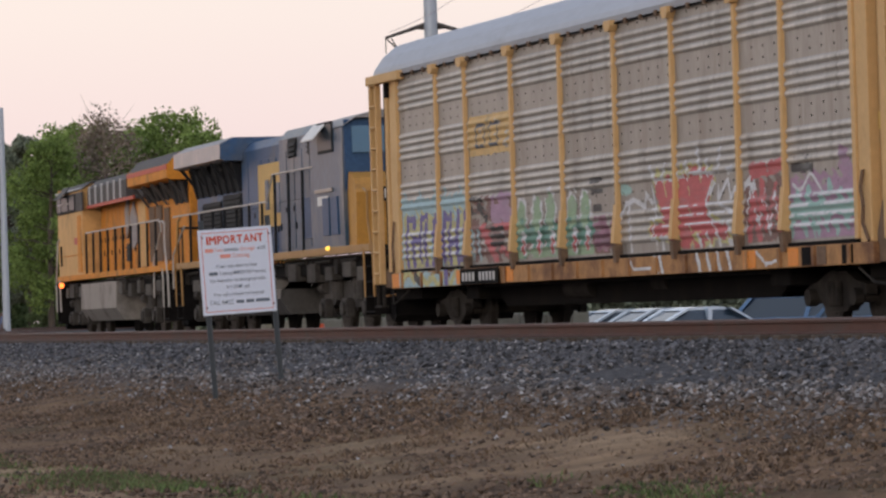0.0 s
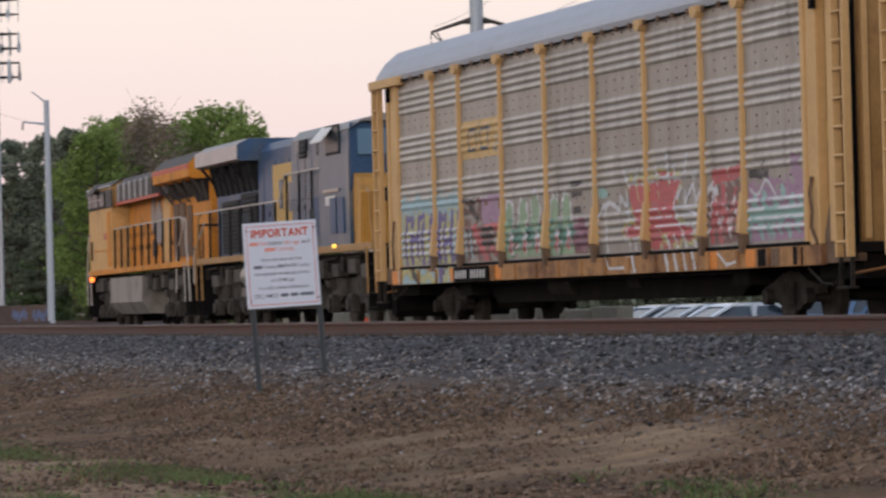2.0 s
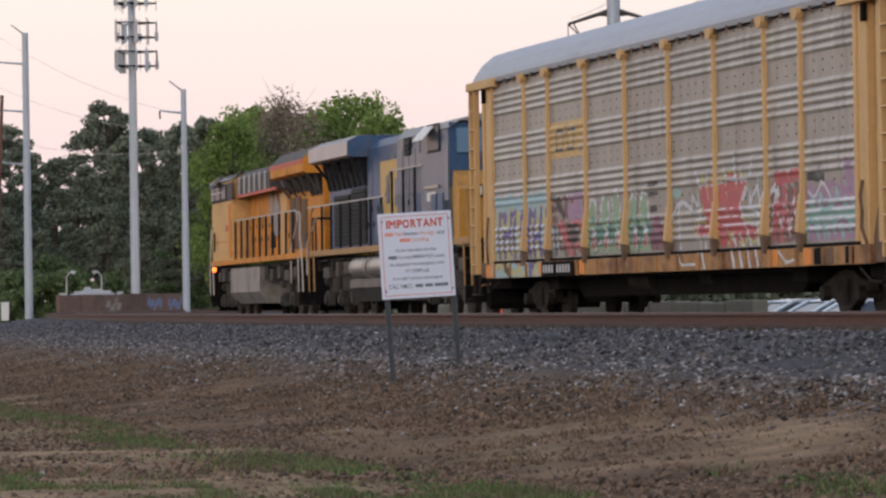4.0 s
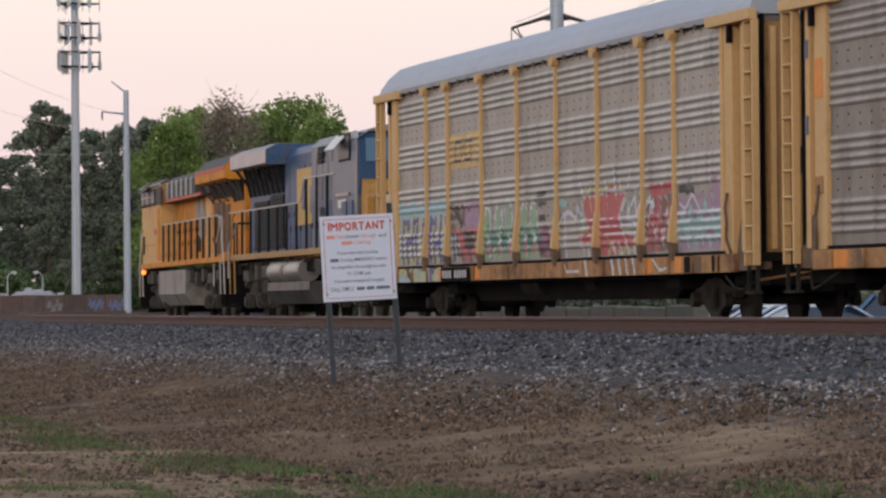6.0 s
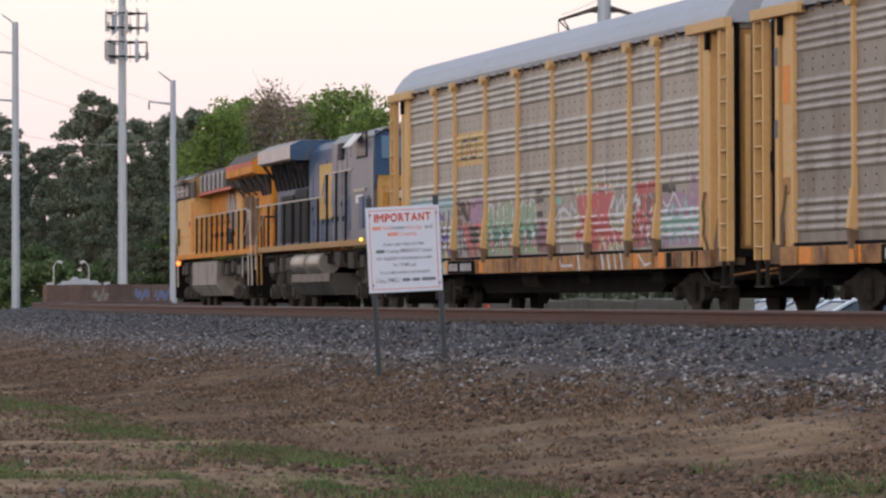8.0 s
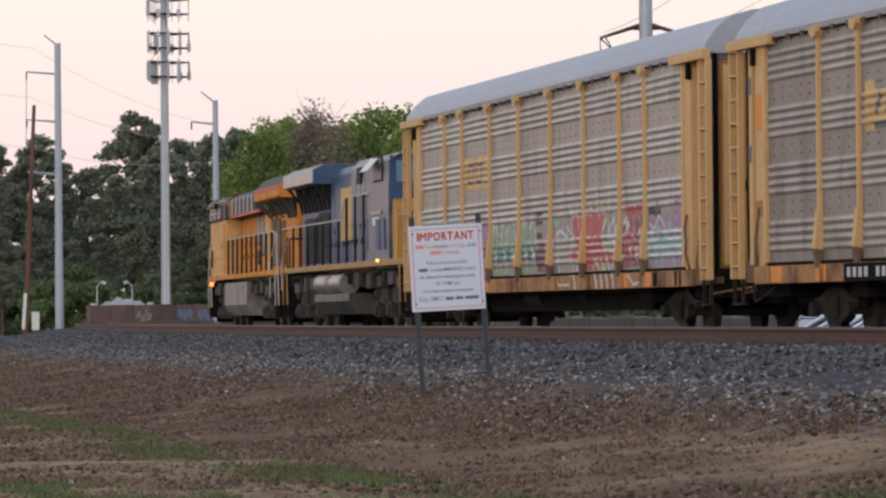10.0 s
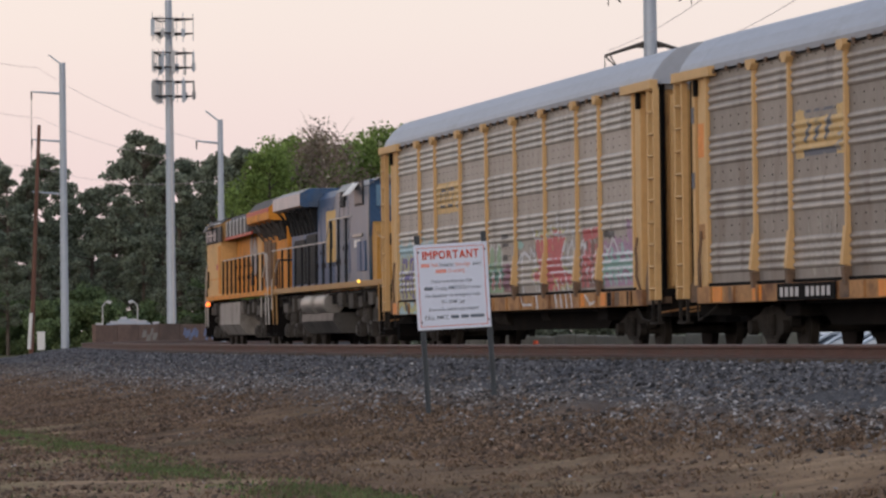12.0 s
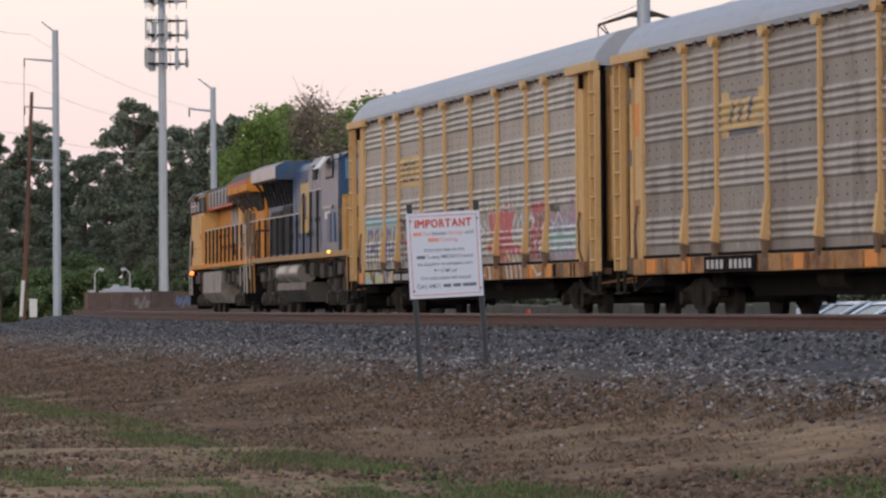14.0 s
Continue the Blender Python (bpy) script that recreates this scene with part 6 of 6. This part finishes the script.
def build_far():
    line_pole(5.56, 335, 0.0690 * 335, 0.36, ((2.6, 2.6), (6.6, 2.6), (11.0, 2.6)), "grey steel power pole with side arms", True)
    line_pole(7.81, 318, 0.0545 * 318, 0.30, ((1.9, 1.9),), "slim grey steel power pole", True)
    cell_tower()
    pylon()
    for k, el in enumerate((0.0655, 0.0530, 0.0405)):
        cable("power_cable", polar(5.2, 338, el * 338 + 0.8), polar(7.60, 318, (0.0490, 0.044, 0.039)[k] * 318), 0.7)
        cable("power_cable", polar(5.2, 338, el * 338 + 0.8), polar(3.2, 250, (el + 0.012) * 250), 0.5)
    for s in (-1, 1):
        cable("power_cable", polar(14.01 + s * 0.60, 240, 17.0), polar(18.4 + s * 0.9, 120, 15.0), 1.0)
    # leaning brown pole with a white guard and cabinet
    pole = tagged(new("wooden_pole"), "leaning red-brown pole with white lower guard", "pole")
    z = -0.0025 * 205
    pole.matrix_basis = facing(5.075, 205, z)
    part("shaft", rod(B(), (0, 0, -0.4), (0.52, 0, 0.0560 * 205), 0.13, 10, 0.09), WOODPOLE, pole)
    part("guard", rod(B(), (-0.10, -0.14, 0.0), (0.02, -0.14, 1.85), 0.09, 8), WHITE, pole)
    cab = tagged(new("line_cabinet"), "small white metal cabinet beside the track", "cabinet")
    cab.matrix_basis = facing(5.22, 207, -0.0018 * 207)
    part("body", box(B(), -0.2, 0.2, -0.2, 0.2, -0.2, 0.72, 0.03), WHITE, cab)
    part("lid", box(B(), -0.22, 0.22, -0.22, 0.22, 0.70, 0.76, 0.02), WHITE, cab)
    far_wall()
    near_wall()
    # white tanks and lamps above the wall
    for k, (az, w, hh) in enumerate(((6.05, 0.55, -0.1), (6.28, 0.8, 0.05), (6.40, 0.5, 0.4), (6.53, 0.6, 0.25), (6.66, 0.75, 0.1), (6.86, 0.5, -0.05))):
        tank = tagged(new("storage_unit"), "pale metal unit standing behind the low wall", "storage unit", "units behind the wall")
        tank.matrix_basis = facing(az, 352, -1.5)
        part("body", box(B(), -w, w, -0.8, 0.8, -0.3, 2.75 + hh, 0.12), POLE, tank)
        part("lid", box(B(), -w * 0.6, w * 0.6, -0.5, 0.5, 2.75 + hh, 2.95 + hh, 0.08), ANTENNA, tank)
    for az, e in ((6.10, 1), (6.60, -1)):
        lamp = tagged(new("yard_lamp"), "small goose-neck yard lamp on a pole", "lamp", "yard lamps")
        lamp.matrix_basis = facing(az, 350, -1.5)
        bm = rod(B(), (0, 0, -0.3), (0, 0, 4.3), 0.06, 8)
        rod(bm, (0, 0, 4.3), (e * 0.35, 0, 4.7), 0.055, 8)
        part("stem", bm, ANTENNA, lamp)
        part("shade", rod(B(), (e * 0.35, 0, 4.72), (e * 0.75, 0, 4.58), 0.11, 10, 0.17), ANTENNA, lamp)
    cone = tagged(new("traffic_cone"), "orange traffic cone beyond the tracks", "traffic cone")
    cone.matrix_basis = facing(12.31, 125, -0.98)
    bm = rod(B(), (0, 0, 0.04), (0, 0, 0.75), 0.19, 16, 0.07)
    part("cone", bm, ORANGE, cone)
    part("base", box(B(), -0.24, 0.24, -0.24, 0.24, -0.8, 0.04, 0.02), ORANGE, cone)
    stock = {}
    for az, d, turn, kind in ((16.50, 116, 100, "sedan"), (17.05, 113, 100, "sedan"), (17.55, 110, 98, "sedan"), (19.0, 112, 68, "van"), (20.2, 109, 70, "van"), (20.9, 104, 100, "sedan"), (21.5, 101, 97, "sedan")):
        z = float(height(*polar(az, d)[:2]))
        m = Matrix.Translation(polar(az, d, z)) @ pose(0, 0, 0, 0, 0, turn)
        if kind not in stock:
            stock[kind] = build_car(kind)
            stock[kind].matrix_basis = m
        else:
            copy_thing(stock[kind], m)
    # a clipped hedge and a pale shed far beyond the car park close the view under the train
    P0, F0 = [], []
    hr = np.random.default_rng(5)
    az = hr.uniform(10.6, 23.5, 900)
    dd = 160 + hr.uniform(-1.6, 1.6, 900)
    centres = np.stack([-dd * np.cos(np.radians(az)), dd * np.sin(np.radians(az)), hr.uniform(-1.5, 1.0, 900)], -1)
    P0, F0 = leaf_cards(hr, centres, np.full((900, 3), 0.6), 70, 0.15)
    hedge = raw("hedge", P0.tolist(), F0.tolist(), PINE)
    tagged(hedge, "long green hedge beyond the car park", "hedge", kind="stuff")


# ============ what moves ============
RUN = [(0.0, 64.175), (0.5, 65.076), (1.0, 65.98), (1.5, 66.889), (2.0, 67.8), (2.5, 68.713), (3.5, 70.55), (4.8, 72.94), (5.5, 74.241), (6.5, 76.109), (7.5, 77.978), (8.2, 79.286),
       (9.4, 81.52), (10.5, 83.573), (11.0, 84.508), (11.5, 85.446), (12.0, 86.389), (12.5, 87.339), (13.0, 88.296), (13.5, 89.257), (14.0, 90.22)]


def run_at(t):
    return float(np.interp(t, [r[0] for r in RUN], [r[1] for r in RUN]))


def roll_vehicle(vehicle, ahead, turned):
    rows = []
    for t, w in RUN:
        w += ahead
        rows.append((t, Matrix.Translation(on_line(w, 0, RAIL_FAR)) @ pose(0, 0, 0, 0, 0, -math.degrees(heading(w)) + (180 if turned else 0))))
    walk(vehicle, rows)
    times = [0.3 * k for k in range(46)] + [13.8, 14.0]
    for ob in vehicle.children:
        if ob.name.startswith("wheelset"):
            at = ob.matrix_basis.translation.copy()
            r = at.z
            sign = 1 if turned else -1
            walk(ob, [(t, Matrix.Translation(at) @ Matrix.Rotation(sign * (run_at(t) - RUN[0][1]) / r, 4, "Y")) for t in times])


def motions():
    roll_vehicle(graffiti_car, 0.65, False)
    roll_vehicle(second_car, 0.65 - 28.6, False)
    roll_vehicle(rear_loco, 25.45, True)
    roll_vehicle(lead_loco, 47.75, False)


# ============ build ============
build_ground()
build_track(0.0, RAIL_FAR, "railway track that carries the train")
build_track(NEAR, RAIL_NEAR, "nearer rusty railway track on ballast")
graffiti_car = build_autorack()
second_car = copy_thing(graffiti_car, Matrix())
tagged(graffiti_car, "grey ribbed autorack wagon with yellow posts and sprayed graffiti", "rail car", "autorack cars")
tagged(second_car, "grey ribbed autorack wagon with yellow posts and emblem plate", "rail car", "autorack cars")
graffiti(graffiti_car)
emblem(graffiti_car, "faded yellow emblem panel with dark marks", False)
emblem(second_car, "yellow winged emblem panel with dark marks", True)
part("placard", box(B(), 12.42, 12.58, -1.485, -1.465, 2.75, 3.0, 0.004), GOLD, graffiti_car, "small bright yellow placard")
for z, h in ((3.55, 0.62), (2.05, 0.28)):
    part("stencil_patch", box(B(), -12.33, -11.98, -1.615, -1.60, z, z + h, 0.004), REFLECT if h > 0.4 else SILL, second_car)
for z in (4.2, 3.0):
    part("stencil_bar", box(B(), -12.84, -12.71, -1.575, -1.56, z, z + 0.3), MARKDARK, second_car)
mark_plate(graffiti_car, -7.5, -5.1)
mark_plate(second_car, -7.7, -4.7)
sill_patches(graffiti_car, [(-12.35, 0.5, REFLECT), (-7.0 - 0.9, 0.35, REFLECT), (-4.9, 0.55, REFLECT), (7.35, 0.5, REFLECT), (9.2, 0.4, REFLECT), (9.75, 0.35, BLACK), (10.35, 0.35, FOOT), (11.3, 0.4, BLACK)])
sill_patches(second_car, [(-11.5, 0.55, REFLECT), (-10.55, 0.25, FOOT), (-9.2, 0.5, REFLECT), (-4.6, 0.45, FOOT), (-5.75 + 3.0, 0.5, REFLECT), (0.8, 0.6, REFLECT), (4.4, 0.6, REFLECT)])
sprayed("sprayed_tag", spray("spray_pale", (0.40, 0.36, 0.31)), second_car, 0.006, (-6.9, -4.4, 1.28, 2.4), [([(-6.35 + 0.62 * k, 2.2 + 0.1 * k), (-6.2 + 0.62 * k, 1.5), (-6.05 + 0.62 * k, 1.32), (-5.8 + 0.62 * k, 2.25 + 0.1 * k)], 0.055) for k in range(2)] + [([(-4.95, 2.35), (-5.0, 1.4)], 0.05)], "pale sprayed scrawl on the ribbed side", 0.2)
for ob in second_car.children:
    if ob.name.startswith("side_panel"):
        ob.data = dirty_copy(ob.data)
lead_loco = build_loco("lead_locomotive", "yellow and grey diesel locomotive with red stripe, leading the train", UP_LOOK)
rear_loco = build_loco("rear_locomotive", "dark blue and gold diesel locomotive, coupled back to front", CSX_LOOK)
lamp_on(lead_loco, "ditch_light", AMBER, -9.1, -1.60, 1.56, 0.075, "lit amber marker light")
lamp_on(rear_loco, "step_light", STEPGLOW, -6.7, 1.60, 1.82, 0.045, "lit yellow step light")
build_sign()
build_far()
build_trees()
build_cover()
motions()
